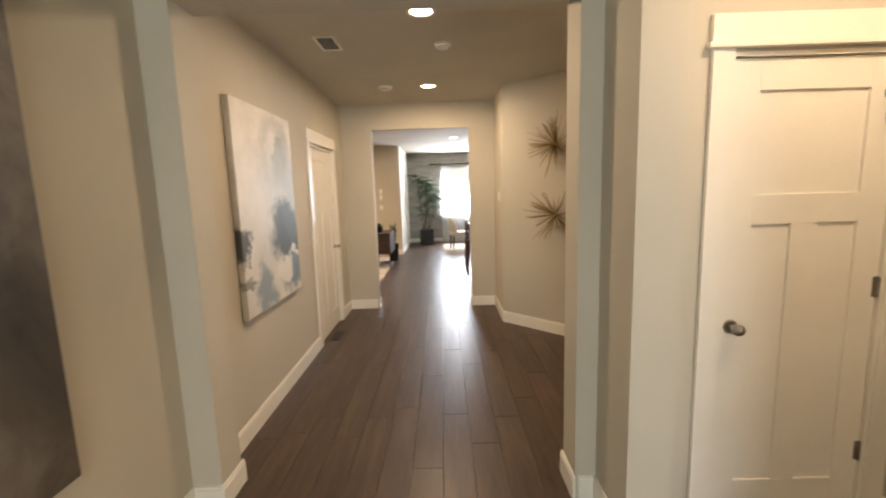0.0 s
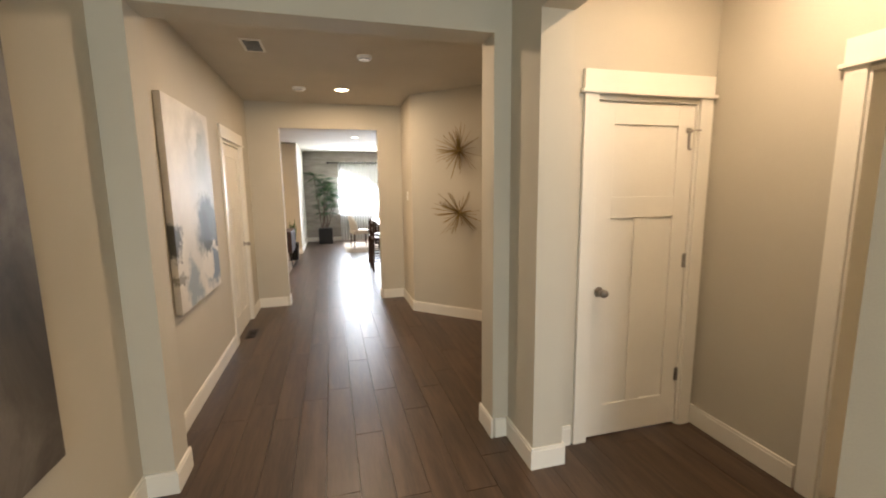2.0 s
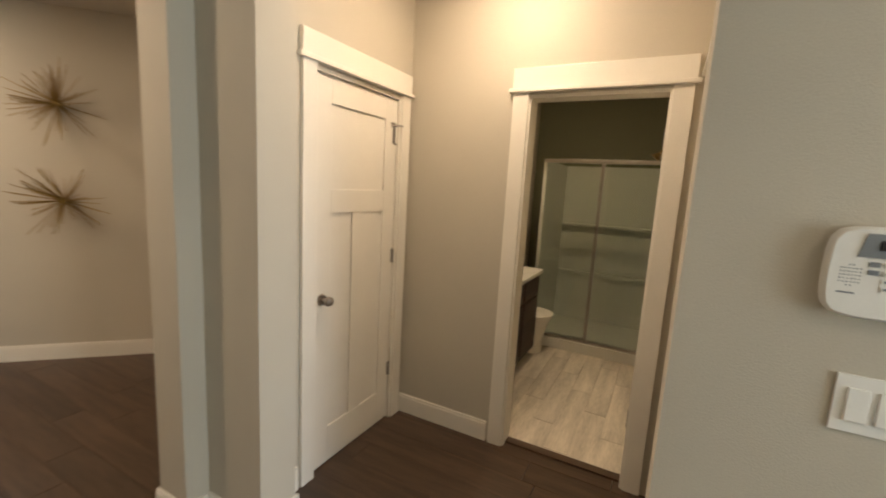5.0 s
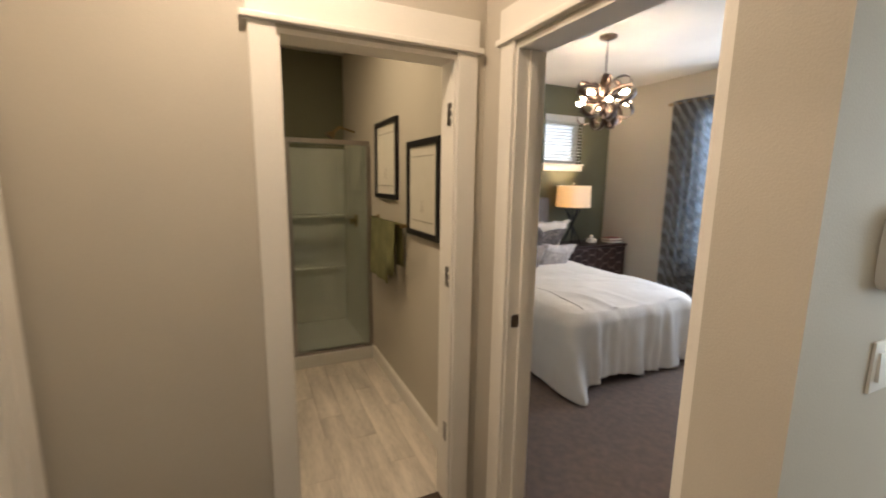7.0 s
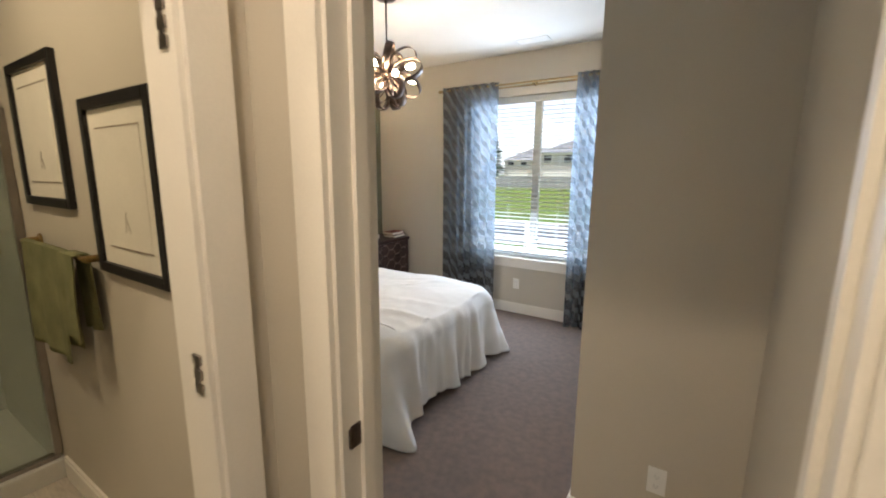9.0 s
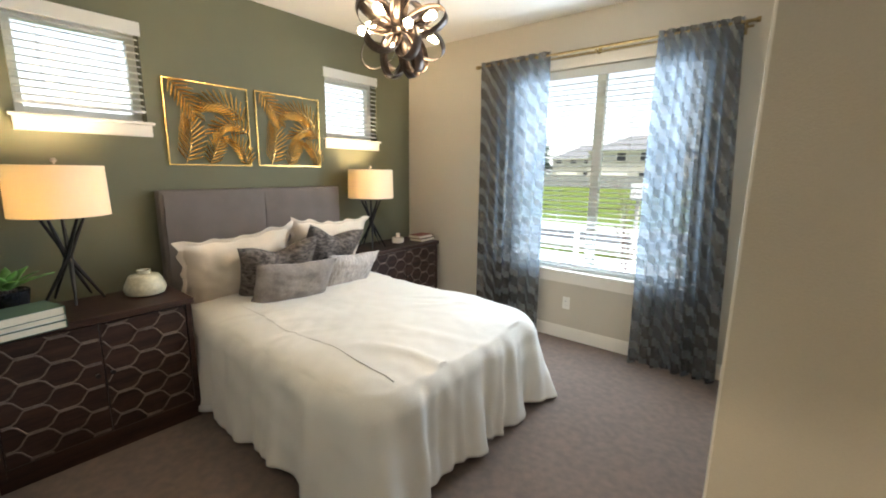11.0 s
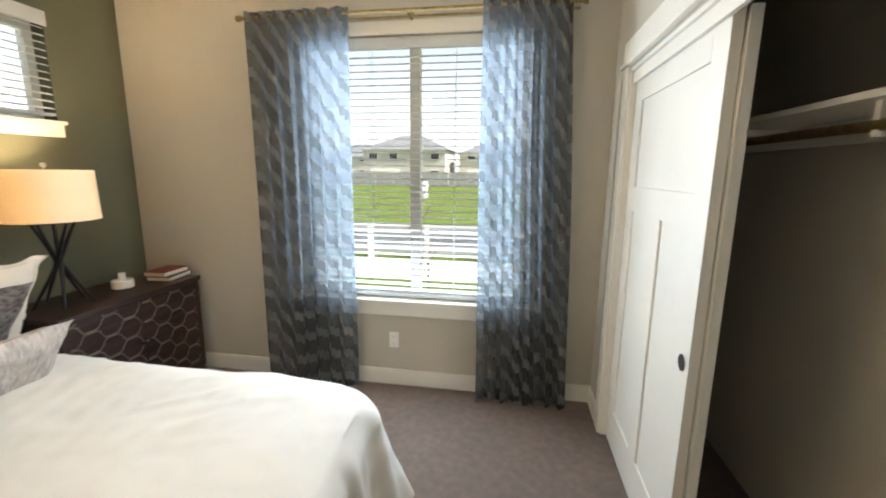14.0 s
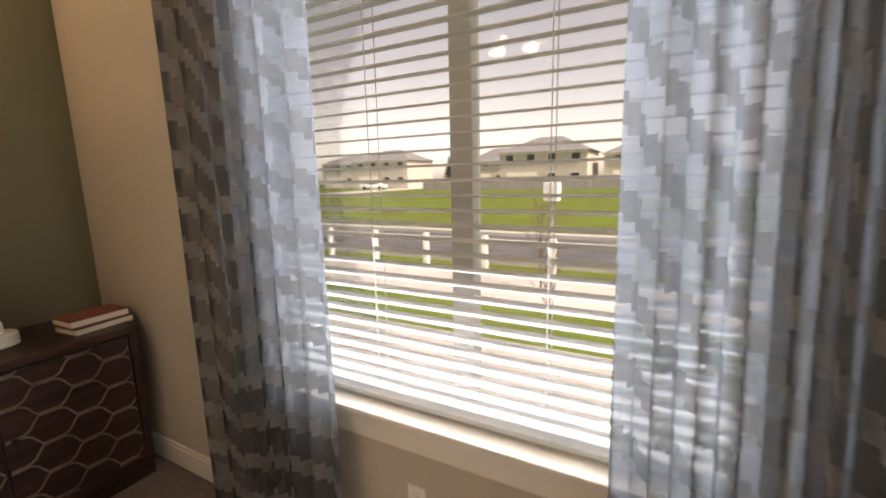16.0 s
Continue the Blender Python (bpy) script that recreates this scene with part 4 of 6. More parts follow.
def book(name, m, w, d, t, cover, label):
    root = thing(name, label, "book", m)
    boxes("cover", [(0, w, 0, d, 0, 0.003), (0, w, 0, d, t - 0.003, t), (0, 0.004, 0, d, 0.003, t - 0.003)], cover, root, bevel=0.0008)
    boxes("page_block", [(0.004, w - 0.006, 0.005, d - 0.005, 0.003, t - 0.003)], PAGES, root)
    return root


book("book", pose(4.90, -0.09, 0.782, 0, 0, 100), 0.26, 0.20, 0.036, BOOKGREEN, "green clothbound book at the bottom of a stack")
book("book", pose(4.905, -0.085, 0.819, 0, 0, 102), 0.25, 0.19, 0.024, WHITECLOTH, "white clothbound book between two green ones")
book("book", pose(4.90, -0.08, 0.844, 0, 0, 104), 0.25, 0.19, 0.042, BOOKGREEN, "green clothbound book on top of a stack")
book("book", pose(5.28, -3.31, 0.782, 0, 0, 96), 0.24, 0.17, 0.030, BOOKDARK, "dark clothbound book with white pages")
book("book", pose(5.29, -3.31, 0.813, 0, 0, 93), 0.235, 0.165, 0.032, BOOKRED, "rust red clothbound book on a stack")
va = thing("vase", "squat cream crackle-glazed vase with a narrow neck", "vase", pose(5.06, -0.545, 0.782))
bm = bmesh.new()
lathe(bm, [(0.075, 0.0), (0.100, 0.010), (0.110, 0.036), (0.106, 0.060), (0.084, 0.112), (0.076, 0.120), (0.036, 0.126), (0.033, 0.136), (0.038, 0.150), (0.031, 0.150), (0.027, 0.134), (0.0, 0.12)], 40)
part("body", bm, CERAMIC, va, smooth=True)
va = thing("candle_holder", "small white ceramic candle holder with a short stem", "candle holder", pose(5.26, -2.90, 0.782))
bm = bmesh.new()
lathe(bm, [(0.055, 0.0), (0.063, 0.006), (0.063, 0.05), (0.057, 0.056), (0.022, 0.058), (0.020, 0.10), (0.016, 0.103), (0.0, 0.103)], 32)
part("body", bm, WHITECERAMIC, va, smooth=True)
pl = thing("succulent_planter", "green succulent in a dark pot behind a book stack", "plant", pose(5.02, 0.035, 0.782))
bm = bmesh.new()
lathe(bm, [(0.055, 0.0), (0.066, 0.01), (0.085, 0.15), (0.081, 0.155), (0.075, 0.15), (0.0, 0.145)], 28)
part("bowl", bm, DARKGLASS, pl, smooth=True)
bm = bmesh.new()
for k in range(40):
    a, r = rn.uniform(0, 6.28), rn.uniform(0, 0.065)
    q = bmesh.ops.create_icosphere(bm, subdivisions=1, radius=rn.uniform(0.006, 0.011))
    bmesh.ops.translate(bm, verts=q["verts"], vec=(r * math.cos(a), r * math.sin(a), 0.151))
tagged(part("gravel", bm, SOIL, pl), kind="stuff")


def blade(bm, base, heading, lift, length, width, droop=0.3, n=6):
    """A tapering curved leaf with a folded middle."""
    prev = None
    for i in range(n + 1):
        s = i / n
        r = length * s * math.cos(lift) * (1 + 0.15 * s)
        z = length * (s * math.sin(lift) - droop * s * s * 0.5)
        wd = width * (math.sin(math.pi * min(1, s * 0.85 + 0.15)) ** 0.8) * 0.5 if s < 1 else 0.0005
        c, q = math.cos(heading), math.sin(heading)
        mid = Vector(base) + Vector((r * c, r * q, z))
        row = [bm.verts.new(mid + Vector((-q * wd, c * wd, wd * 0.35))), bm.verts.new(mid), bm.verts.new(mid + Vector((q * wd, -c * wd, wd * 0.35)))]
        if prev:
            for a in (0, 1):
                bm.faces.new((prev[a], prev[a + 1], row[a + 1], row[a]))
        prev = row


for k in range(15):
    bm = bmesh.new()
    blade(bm, (0, 0, 0.153), k * 2.4, 0.35 + 0.06 * k, 0.19 - 0.004 * k, 0.048, 0.25)
    lf = part("leaf", bm, SUCC, pl, smooth=True)
    lf.modifiers.new("thick", "SOLIDIFY").thickness = 0.004

# ---------------------------------------------------------------- gold wall art
def frond(bm, p0, p1, bow, n, lmax, lift):
    """Palm frond in the local x-z plane: a bowed rib with paired leaflets."""
    p0, p1 = Vector(p0), Vector(p1)
    d = p1 - p0
    nrm = Vector((-d.z, 0, d.x)).normalized()

    def rib(s):
        return p0 + d * s + nrm * bow * 4 * s * (1 - s) + Vector((0, -lift * math.sin(math.pi * s), 0))
    for i in range(12):
        rod(bm, rib(i / 12), rib((i + 1) / 12), 0.0035, seg=5)
    for i in range(n):
        s = 0.06 + 0.94 * i / (n - 1)
        tan = (rib(min(1, s + 0.02)) - rib(s - 0.02)).normalized()
        side = Vector((-tan.z, 0, tan.x))
        ln = lmax * (0.62 + 0.38 * math.sin(math.pi * min(1, s * 0.8 + 0.12)))
        for sg in (1, -1):
            a = rib(s)
            axis = (tan * (0.62 + 0.25 * s) + side * sg * (0.95 - 0.35 * s)).normalized()
            cross = Vector((-axis.z, 0, axis.x)) * 0.0066
            prev = None
            for q, wd in ((0.0, 0.35), (0.25, 0.95), (0.6, 1.0), (0.88, 0.6), (1.0, 0.05)):
                c = a + axis * ln * q + Vector((0, -0.010 * math.sin(2.4 * q), 0))
                row = [bm.verts.new(c + cross * wd + Vector((0, 0.006 * wd, 0))), bm.verts.new(c), bm.verts.new(c - cross * wd + Vector((0, 0.006 * wd, 0)))]
                if prev:
                    for e in (0, 1):
                        bm.faces.new((prev[e], prev[e + 1], row[e + 1], row[e]))
                prev = row


def leaf_art(m, label):
    root = thing("wall_art", label, "wall art", m, "gold leaf panels")
    s, t = 0.60, 0.008
    boxes("border", [(0, t, -0.012, 0.0, 0, s), (s - t, s, -0.012, 0.0, 0, s), (t, s - t, -0.012, 0.0, 0, t), (t, s - t, -0.012, 0.0, s - t, s)], GOLD, root)
    for p0, p1, bow, n, ln, lift in (((0.04, 0, 0.60), (0.20, 0, 0.37), 0.01, 10, 0.115, 0.010), ((0.56, 0, 0.35), (0.25, 0, 0.45), -0.055, 12, 0.13, 0.018), ((0.115, 0, 0.02), (0.165, 0, 0.30), -0.015, 10, 0.135, 0.010),
                                     ((0.585, 0, 0.25), (0.33, 0, 0.25), -0.07, 11, 0.12, 0.032), ((0.285, 0, 0.005), (0.375, 0, 0.21), 0.012, 9, 0.105, 0.010), ((0.575, 0, 0.0), (0.47, 0, 0.20), -0.015, 9, 0.105, 0.022)):
        bm = bmesh.new()
        frond(bm, p0, p1, bow, n, ln, lift)
        part("frond", bm, GOLD, root, m=pose(0, -0.008, 0)).modifiers.new("thick", "SOLIDIFY").thickness = 0.0015
    return root


leaf_art(pose(5.545, -0.90, 1.56, 0, 0, -90), "gold metal palm leaf panel above the headboard")
leaf_art(pose(5.545, -1.56, 1.565, 0, 0, -90), "gold metal palm leaf panel near the corner")

# ---------------------------------------------------------------- chandelier
CX, CY, CZ = 3.88, -1.56, 2.31
ch = thing("chandelier", "dark bronze ribbon chandelier with lit exposed bulbs", "chandelier", pose(CX, CY, CZ))
bm = bmesh.new()
lathe(bm, [(0.075, H - CZ), (0.075, H - CZ - 0.012), (0.06, H - CZ - 0.024), (0.012, H - CZ - 0.03), (0.012, H - CZ - 0.04)], 32)
part("canopy", bm, BRONZE, ch, smooth=True)
bm = bmesh.new()
rod(bm, (0, 0, 0.02), (0, 0, H - CZ - 0.03), 0.006)
part("stem", bm, BRONZE, ch, smooth=True)
bm = bmesh.new()
r = bmesh.ops.create_uvsphere(bm, u_segments=20, v_segments=12, radius=0.05)
part("hub", bm, BRONZE, ch, smooth=True)
rc = random.Random(4)
k = 0
for tier, (el, cnt, rad) in enumerate(((-66, 4, 0.098), (-32, 6, 0.105), (38, 5, 0.10), (8, 3, 0.105))):
    for i in range(cnt):
        az = 360 * i / cnt + tier * 29 + rc.uniform(-8, 8)
        e = el + rc.uniform(-8, 8)
        bm = bmesh.new()
        wd, n = 0.050, 30
        loop = []
        for j in range(n):
            a = 2 * math.pi * j / n
            px_, pz_ = rad * (1.18 - 1.18 * math.cos(a)), rad * 0.80 * math.sin(a)
            loop.append([bm.verts.new((0.03 + px_, y_, pz_)) for y_ in (-wd / 2, wd / 2)])
        for j in range(n):
            q = loop[(j + 1) % n]
            bm.faces.new((loop[j][0], loop[j][1], q[1], q[0]))
        o = part("ribbon_loop", bm, BRONZE, ch, smooth=True)
        o.matrix_basis = Matrix.Rotation(radians(az), 4, "Z") @ Matrix.Rotation(radians(-e), 4, "Y") @ Matrix.Rotation(radians(rc.uniform(-50, 50)), 4, "X")
        o.modifiers.new("thick", "SOLIDIFY").thickness = 0.002
for i in range(8):
    az, e = radians(45 * i + 12), radians((12, -8)[i % 2])
    d = Vector((math.cos(az) * math.cos(e), math.sin(az) * math.cos(e), math.sin(e)))
    bm = bmesh.new()
    rod(bm, d * 0.045, d * 0.165, 0.011, seg=12)
    sk = part("socket", bm, BRONZE, ch, smooth=True)
    bm = bmesh.new()
    lathe(bm, [(0.011, 0.0), (0.018, 0.02), (0.024, 0.044), (0.018, 0.064), (0.0, 0.072)], 18)
    part("bulb", bm, BULB, sk, "lit round bulb", smooth=True, m=Matrix.Translation(d * 0.162) @ d.to_track_quat("Z", "Y").to_matrix().to_4x4())

# ---------------------------------------------------------------- plates, vents, detectors


def wall_plate(name, m, label, category, kind_):
    """Cover plate in local x-z, facing -y."""
    w, h = {"outlet": (0.07, 0.115), "switch": (0.07, 0.115), "double": (0.117, 0.117)}[kind_]
    root = thing(name, label, category, m)
    boxes("plate", [(-w / 2, w / 2, -0.006, 0, -h / 2, h / 2)], PLASTIC, root, bevel=0.002)
    if kind_ == "outlet":
        for z in (-0.022, 0.022):
            bm = bmesh.new()
            rod(bm, (0, -0.005, z), (0, -0.008, z), 0.016, seg=20)
            so = part("socket", bm, PLASTIC, root)
            boxes("slot", [(-0.008, -0.006, -0.0085, -0.0075, z - 0.003, z + 0.006), (0.006, 0.008, -0.0085, -0.0075, z - 0.003, z + 0.006), (-0.002, 0.002, -0.0085, -0.0075, z - 0.011, z - 0.007)], GREYPLASTIC, so)
    else:
        for x in ((-0.023, 0.023) if kind_ == "double" else (0,)):
            bm = bmesh.new()
            box(bm, x - 0.0165, x + 0.0165, -0.0095, -0.004, -0.033, 0.033, bevel=0.0015)
            for v in bm.verts:
                if v.co.y < -0.006 and v.co.z < 0:
                    v.co.y -= 0.0035
            part("rocker", bm, PLASTIC, root)
    return root


wall_plate("wall_outlet", pose(3.55, -3.38, 0.355, 0, 0, 180), "white duplex outlet under the large window", "outlet", "outlet")
wall_plate("wall_outlet", pose(1.826, -0.79, 0.36, 0, 0, 180), "white duplex outlet on the closet side wall", "outlet", "outlet")
wall_plate("light_switch", pose(1.36, 0.094, 1.205, 0, 0, -90), "white double rocker switch under the keypad", "switch", "double")
wall_plate("light_switch", pose(1.32, 5.42, 1.50, 0, 0, -90), "white switch plate in the hall niche", "switch", "switch")
wall_plate("light_switch", pose(2.79, 0.385, 1.9, 0, 0, 180), "small white wall plate inside the bathroom", "switch", "switch")
for z in (1.62, 1.47, 1.22):
    wall_plate("wall_control", pose(-0.95, 10.9, z), "white control plate on the living room wall", "switch", "switch")

# alarm keypad: local x to the viewer's right, z up, facing -y
kp = thing("alarm_keypad", "white alarm keypad with grey display surround and blue badge", "keypad", pose(1.36, 0.088, 1.464, 0, 0, -90))
bm = bmesh.new()
W2, H2 = 0.112, 0.086
outline = []
for i in range(48):
    a = 2 * math.pi * i / 48
    c, s = math.cos(a), math.sin(a)
    r = 1 / (abs(c) ** 7 + abs(s) ** 7) ** (1 / 7)
    x, z = W2 * r * c, H2 * r * s
    x *= 1 + 0.06 * (1 - (z / H2) ** 2)
    outline.append((x, z))
back = [bm.verts.new((x, 0, z)) for x, z in outline]
mid = [bm.verts.new((x, -0.020, z)) for x, z in outline]
front = [bm.verts.new((x * 0.96, -0.027, z * 0.95)) for x, z in outline]
for a, b in ((back, mid), (mid, front)):
    for i in range(48):
        bm.faces.new((a[i], a[(i + 1) % 48], b[(i + 1) % 48], b[i]))
bm.faces.new(front)
bm.faces.new(back[::-1])
part("housing", bm, PLASTIC, kp, smooth=True)
bm = bmesh.new()
vs = [bm.verts.new(p) for p in ((-0.078, -0.0275, 0.030), (0.060, -0.0275, 0.030), (0.056, -0.0275, 0.074), (-0.068, -0.0275, 0.074))]
f = bm.faces.new(vs)
g = bmesh.ops.extrude_face_region(bm, geom=[f])
bmesh.ops.translate(bm, verts=[v for v in g["geom"] if isinstance(v, bmesh.types.BMVert)], vec=(0, -0.002, 0))
dp = part("display_surround", bm, GREYPLASTIC, kp, "grey display surround")
boxes("display", [(-0.050, 0.035, -0.031, -0.0292, 0.044, 0.062)], DARKGLASS, dp, "dark display window")
for j, (cnt, z) in enumerate(((5, 0.018), (5, 0.003), (3, -0.012), (3, -0.026))):
    for i in range(cnt):
        x = -0.052 + 0.0205 * i + (0.02 if cnt == 3 else 0)
        boxes("key", [(x - 0.0075, x + 0.0075, -0.0292, -0.0268, z - 0.0048, z + 0.0048)], PLASTIC if cnt == 5 and j == 9 else GREYPLASTIC if (i in (0, 4) and cnt == 5) else PLASTIC, kp, bevel=0.0008)
        boxes("key_mark", [(x - 0.004, x + 0.004, -0.0298, -0.0291, z - 0.0022, z + 0.0022)], GREYPLASTIC, kp)
for i in range(6):
    for j in range(7):
        if (i - 2.5) ** 2 + (j - 3) ** 2 < 11:
            bm = bmesh.new()
            box(bm, -0.098 + 0.0055 * i, -0.0955 + 0.0055 * i, -0.0274, -0.0269, -0.026 + 0.0065 * j, -0.0235 + 0.0065 * j)
            part("speaker_hole", bm, GREYPLASTIC, kp)
boxes("print_line", [(-0.098, -0.072, -0.0274, -0.0268, -0.040, -0.037)], GREYPLASTIC, kp)
bm = bmesh.new()
rod(bm, (0.075, -0.026, -0.05), (0.075, -0.0282, -0.05), 0.017, seg=28)
bg = part("badge", bm, BLUE, kp, "round blue badge")
boxes("badge_mark", [(0.064, 0.086, -0.0288, -0.0283, -0.054, -0.046)], PLASTIC, bg)


def downlight(x, y, z, label):
    root = thing("downlight", label, "ceiling light", pose(x, y, z), "recessed downlights")
    bm = bmesh.new()
    lathe(bm, [(0.075, 0.0), (0.092, -0.003), (0.094, -0.008), (0.074, -0.009), (0.070, -0.002)], 36)
    part("trim_ring", bm, PLASTIC, root, smooth=True)
    bm = bmesh.new()
    lathe(bm, [(0.0, -0.004), (0.072, -0.004), (0.072, -0.001), (0.0, -0.001)], 36)
    part("lens", bm, CANLIGHT, root, "glowing round lens")


for x, y in ((0.52, 3.10), (0.50, 5.02)):
    downlight(x, y, HH, "lit recessed downlight in the hall ceiling")
for x, y in ((0.9, 9.6), (1.5, 11.6), (0.95, 12.3)):
    downlight(x, y, HH, "lit recessed downlight in the dining ceiling")
downlight(2.1, 1.25, H, "lit recessed downlight in the vestibule ceiling")
# assumed fixture above the foyer fill, never in view
downlight(0.35, -0.9, H, "added lit downlight in the foyer ceiling, out of view")
# unseen fixture added to go with the bathroom fill
downlight(3.6, 1.2, H, "added lit downlight in the bathroom ceiling, out of view")
for x, y, nm, lb, r in ((0.66, 3.72, "smoke_detector", "white round smoke detector on the hall ceiling", 0.065), (0.03, 5.02, "ceiling_sensor", "flat white sensor on the hall ceiling", 0.075)):
    sd = thing(nm, lb, "detector", pose(x, y, HH))
    bm = bmesh.new()
    lathe(bm, [(r, 0.0), (r, -0.014), (r * 0.92, -0.022), (r * 0.75, -0.026), (r * 0.7, -0.036), (0.0, -0.038)], 32)
    part("body", bm, PLASTIC, sd, smooth=True)
    bm = bmesh.new()
    lathe(bm, [(r * 0.74, -0.028), (r * 0.725, -0.033)], 32)
    part("slot_ring", bm, GREYPLASTIC, sd)


def vent(m, w, d, n, label):
    root = thing("ceiling_vent", label, "vent", m)
    boxes("rim", [(0, w, 0, 0.02, -0.008, 0), (0, w, d - 0.02, d, -0.008, 0), (0, 0.02, 0.02, d - 0.02, -0.008, 0), (w - 0.02, w, 0.02, d - 0.02, -0.008, 0)], PLASTIC, root, bevel=0.002)
    boxes("backing", [(0.02, w - 0.02, 0.02, d - 0.02, -0.003, -0.001)], DARKGLASS, root)
    for i in range(n):
        y = 0.028 + (d - 0.056) * i / (n - 1)
        bm = bmesh.new()
        box(bm, 0.02, w - 0.02, -0.006, 0.006, -0.001, 0.001)
        part("slat", bm, PLASTIC, root, m=pose(0, y, -0.006, 35))


vent(pose(-0.30, 3.48, HH), 0.16, 0.30, 9, "white slotted ceiling vent in the hall")
vent(pose(3.18, -3.12, H), 0.30, 0.14, 6, "white slotted ceiling vent near the window")
fr = thing("floor_register", "dark metal floor register before the hall door", "vent", pose(-0.66, 4.62, 0.0))
boxes("rim", [(0, 0.10, 0, 0.30, 0.0, 0.004)], BLACKMETAL, fr, bevel=0.001)
for i in range(9):
    boxes("slat", [(0.015, 0.085, 0.022 + 0.03 * i, 0.034 + 0.03 * i, 0.004, 0.006)], BRONZE, fr)

# ---------------------------------------------------------------- hall art


def blot_mat(name, ground, blots):
    """Canvas with ragged washes: each blot is (y, z, half width, half height, softness, colour, strength)."""
    m = bpy.data.materials.new(name)
    m.use_nodes = True
    n, k = m.node_tree.nodes, m.node_tree.links
    b = n["Principled BSDF"]
    b.inputs["Roughness"].default_value = 0.55
    tc, nz, mx, sc = (n.new("ShaderNode" + q) for q in ("TexCoord", "TexNoise", "VectorMath", "VectorMath"))
    nz.inputs["Scale"].default_value, nz.inputs["Detail"].default_value, nz.inputs["Roughness"].default_value = 3.2, 8, 0.68
    k.new(tc.outputs["Object"], nz.inputs[0])
    sc.operation = "SUBTRACT"
    sc.inputs[1].default_value = (0.5, 0.5, 0.5)
    k.new(nz.outputs["Color"], sc.inputs[0])
    mx.operation = "MULTIPLY_ADD"
    mx.inputs[1].default_value = (0.0, 0.55, 0.65)
    k.new(sc.outputs[0], mx.inputs[0])
    k.new(tc.outputs["Object"], mx.inputs[2])
    wash = n.new("ShaderNodeValToRGB")
    wash.color_ramp.elements[0].position, wash.color_ramp.elements[0].color = 0.35, (*[c * 0.8 for c in ground], 1)
    wash.color_ramp.elements[1].position, wash.color_ramp.elements[1].color = 0.6, (*ground, 1)
    k.new(nz.outputs[0], wash.inputs[0])
    last = wash.outputs[0]
    for y, z, ry, rz, soft, colour, strength in blots:
        mp, lg, rg, cm = (n.new("ShaderNode" + q) for q in ("Mapping", "VectorMath", "MapRange", "Mix"))
        mp.vector_type = "TEXTURE"
        mp.inputs["Location"].default_value, mp.inputs["Scale"].default_value = (0, y, z), (50, ry, rz)
        k.new(mx.outputs[0], mp.inputs[0])
        lg.operation = "LENGTH"
        k.new(mp.outputs[0], lg.inputs[0])
        rg.inputs[1].default_value, rg.inputs[2].default_value = 1.0 - soft, 1.0 + soft
        rg.inputs[3].default_value, rg.inputs[4].default_value = strength, 0.0
        k.new(lg.outputs["Value"], rg.inputs[0])
        cm.data_type = "RGBA"
        cm.inputs[7].default_value = (*colour, 1)
        k.new(rg.outputs[0], cm.inputs[0])
        k.new(last, cm.inputs[6])
        last = cm.outputs[2]
    k.new(last, b.inputs["Base Color"])
    bp = n.new("ShaderNodeBump")
    bp.inputs["Strength"].default_value, bp.inputs["Distance"].default_value = 0.4, 0.003
    k.new(nz.outputs[0], bp.inputs["Height"])
    k.new(bp.outputs[0], b.inputs["Normal"])
    return m


ART = blot_mat("abstract_painting", (0.70, 0.66, 0.60), [
    (0.16, 0.42, 0.24, 0.28, 0.25, (0.38, 0.38, 0.35), 0.9), (0.14, 0.42, 0.15, 0.20, 0.3, (0.66, 0.63, 0.58), 0.9), (0.22, 0.37, 0.10, 0.19, 0.2, (0.24, 0.25, 0.23), 0.85),
    (0.30, 0.10, 0.32, 0.30, 0.6, (0.28, 0.35, 0.38), 0.85), (0.05, -0.05, 0.30, 0.35, 0.7, (0.62, 0.63, 0.62), 0.7),
    (0.28, -0.20, 0.31, 0.25, 0.22, (0.04, 0.058, 0.053), 0.97), (0.18, -0.27, 0.09, 0.16, 0.25, (0.03, 0.035, 0.03), 0.9),
    (0.36, -0.53, 0.26, 0.15, 0.3, (0.13, 0.19, 0.26), 0.95), (-0.20, -0.60, 0.14, 0.16, 0.3, (0.20, 0.26, 0.31), 0.9),
    (0.16, -0.50, 0.12, 0.10, 0.2, (0.72, 0.69, 0.64), 0.95), (0.38, -0.40, 0.12, 0.035, 0.3, (0.74, 0.71, 0.66), 0.9),
    (-0.46, -0.21, 0.09, 0.10, 0.2, (0.04, 0.045, 0.035), 0.95), (-0.42, -0.50, 0.06, 0.08, 0.2, (0.15, 0.14, 0.11), 0.8)])
cv = thing("canvas_painting", "large abstract canvas in white, grey, slate blue and charcoal", "painting", pose(-0.70, 3.36, 1.50))
boxes("canvas", [(0.004, 0.045, -0.50, 0.50, -0.71, 0.71)], ART, cv, bevel=0.004)
DARKART, _ = paint_mat("dark_painting", [(0.30, (0.035, 0.028, 0.022)), (0.48, (0.085, 0.068, 0.052)), (0.62, (0.16, 0.135, 0.11)), (0.75, (0.07, 0.055, 0.04))], 1.8, (1, 1, 1))
cv = thing("canvas_painting", "large dark brown abstract canvas on the foyer wall", "painting", pose(-0.70, 0.91, 1.45))
boxes("canvas", [(0.004, 0.04, -0.66, 0.66, -0.80, 0.80)], DARKART, cv, bevel=0.004)


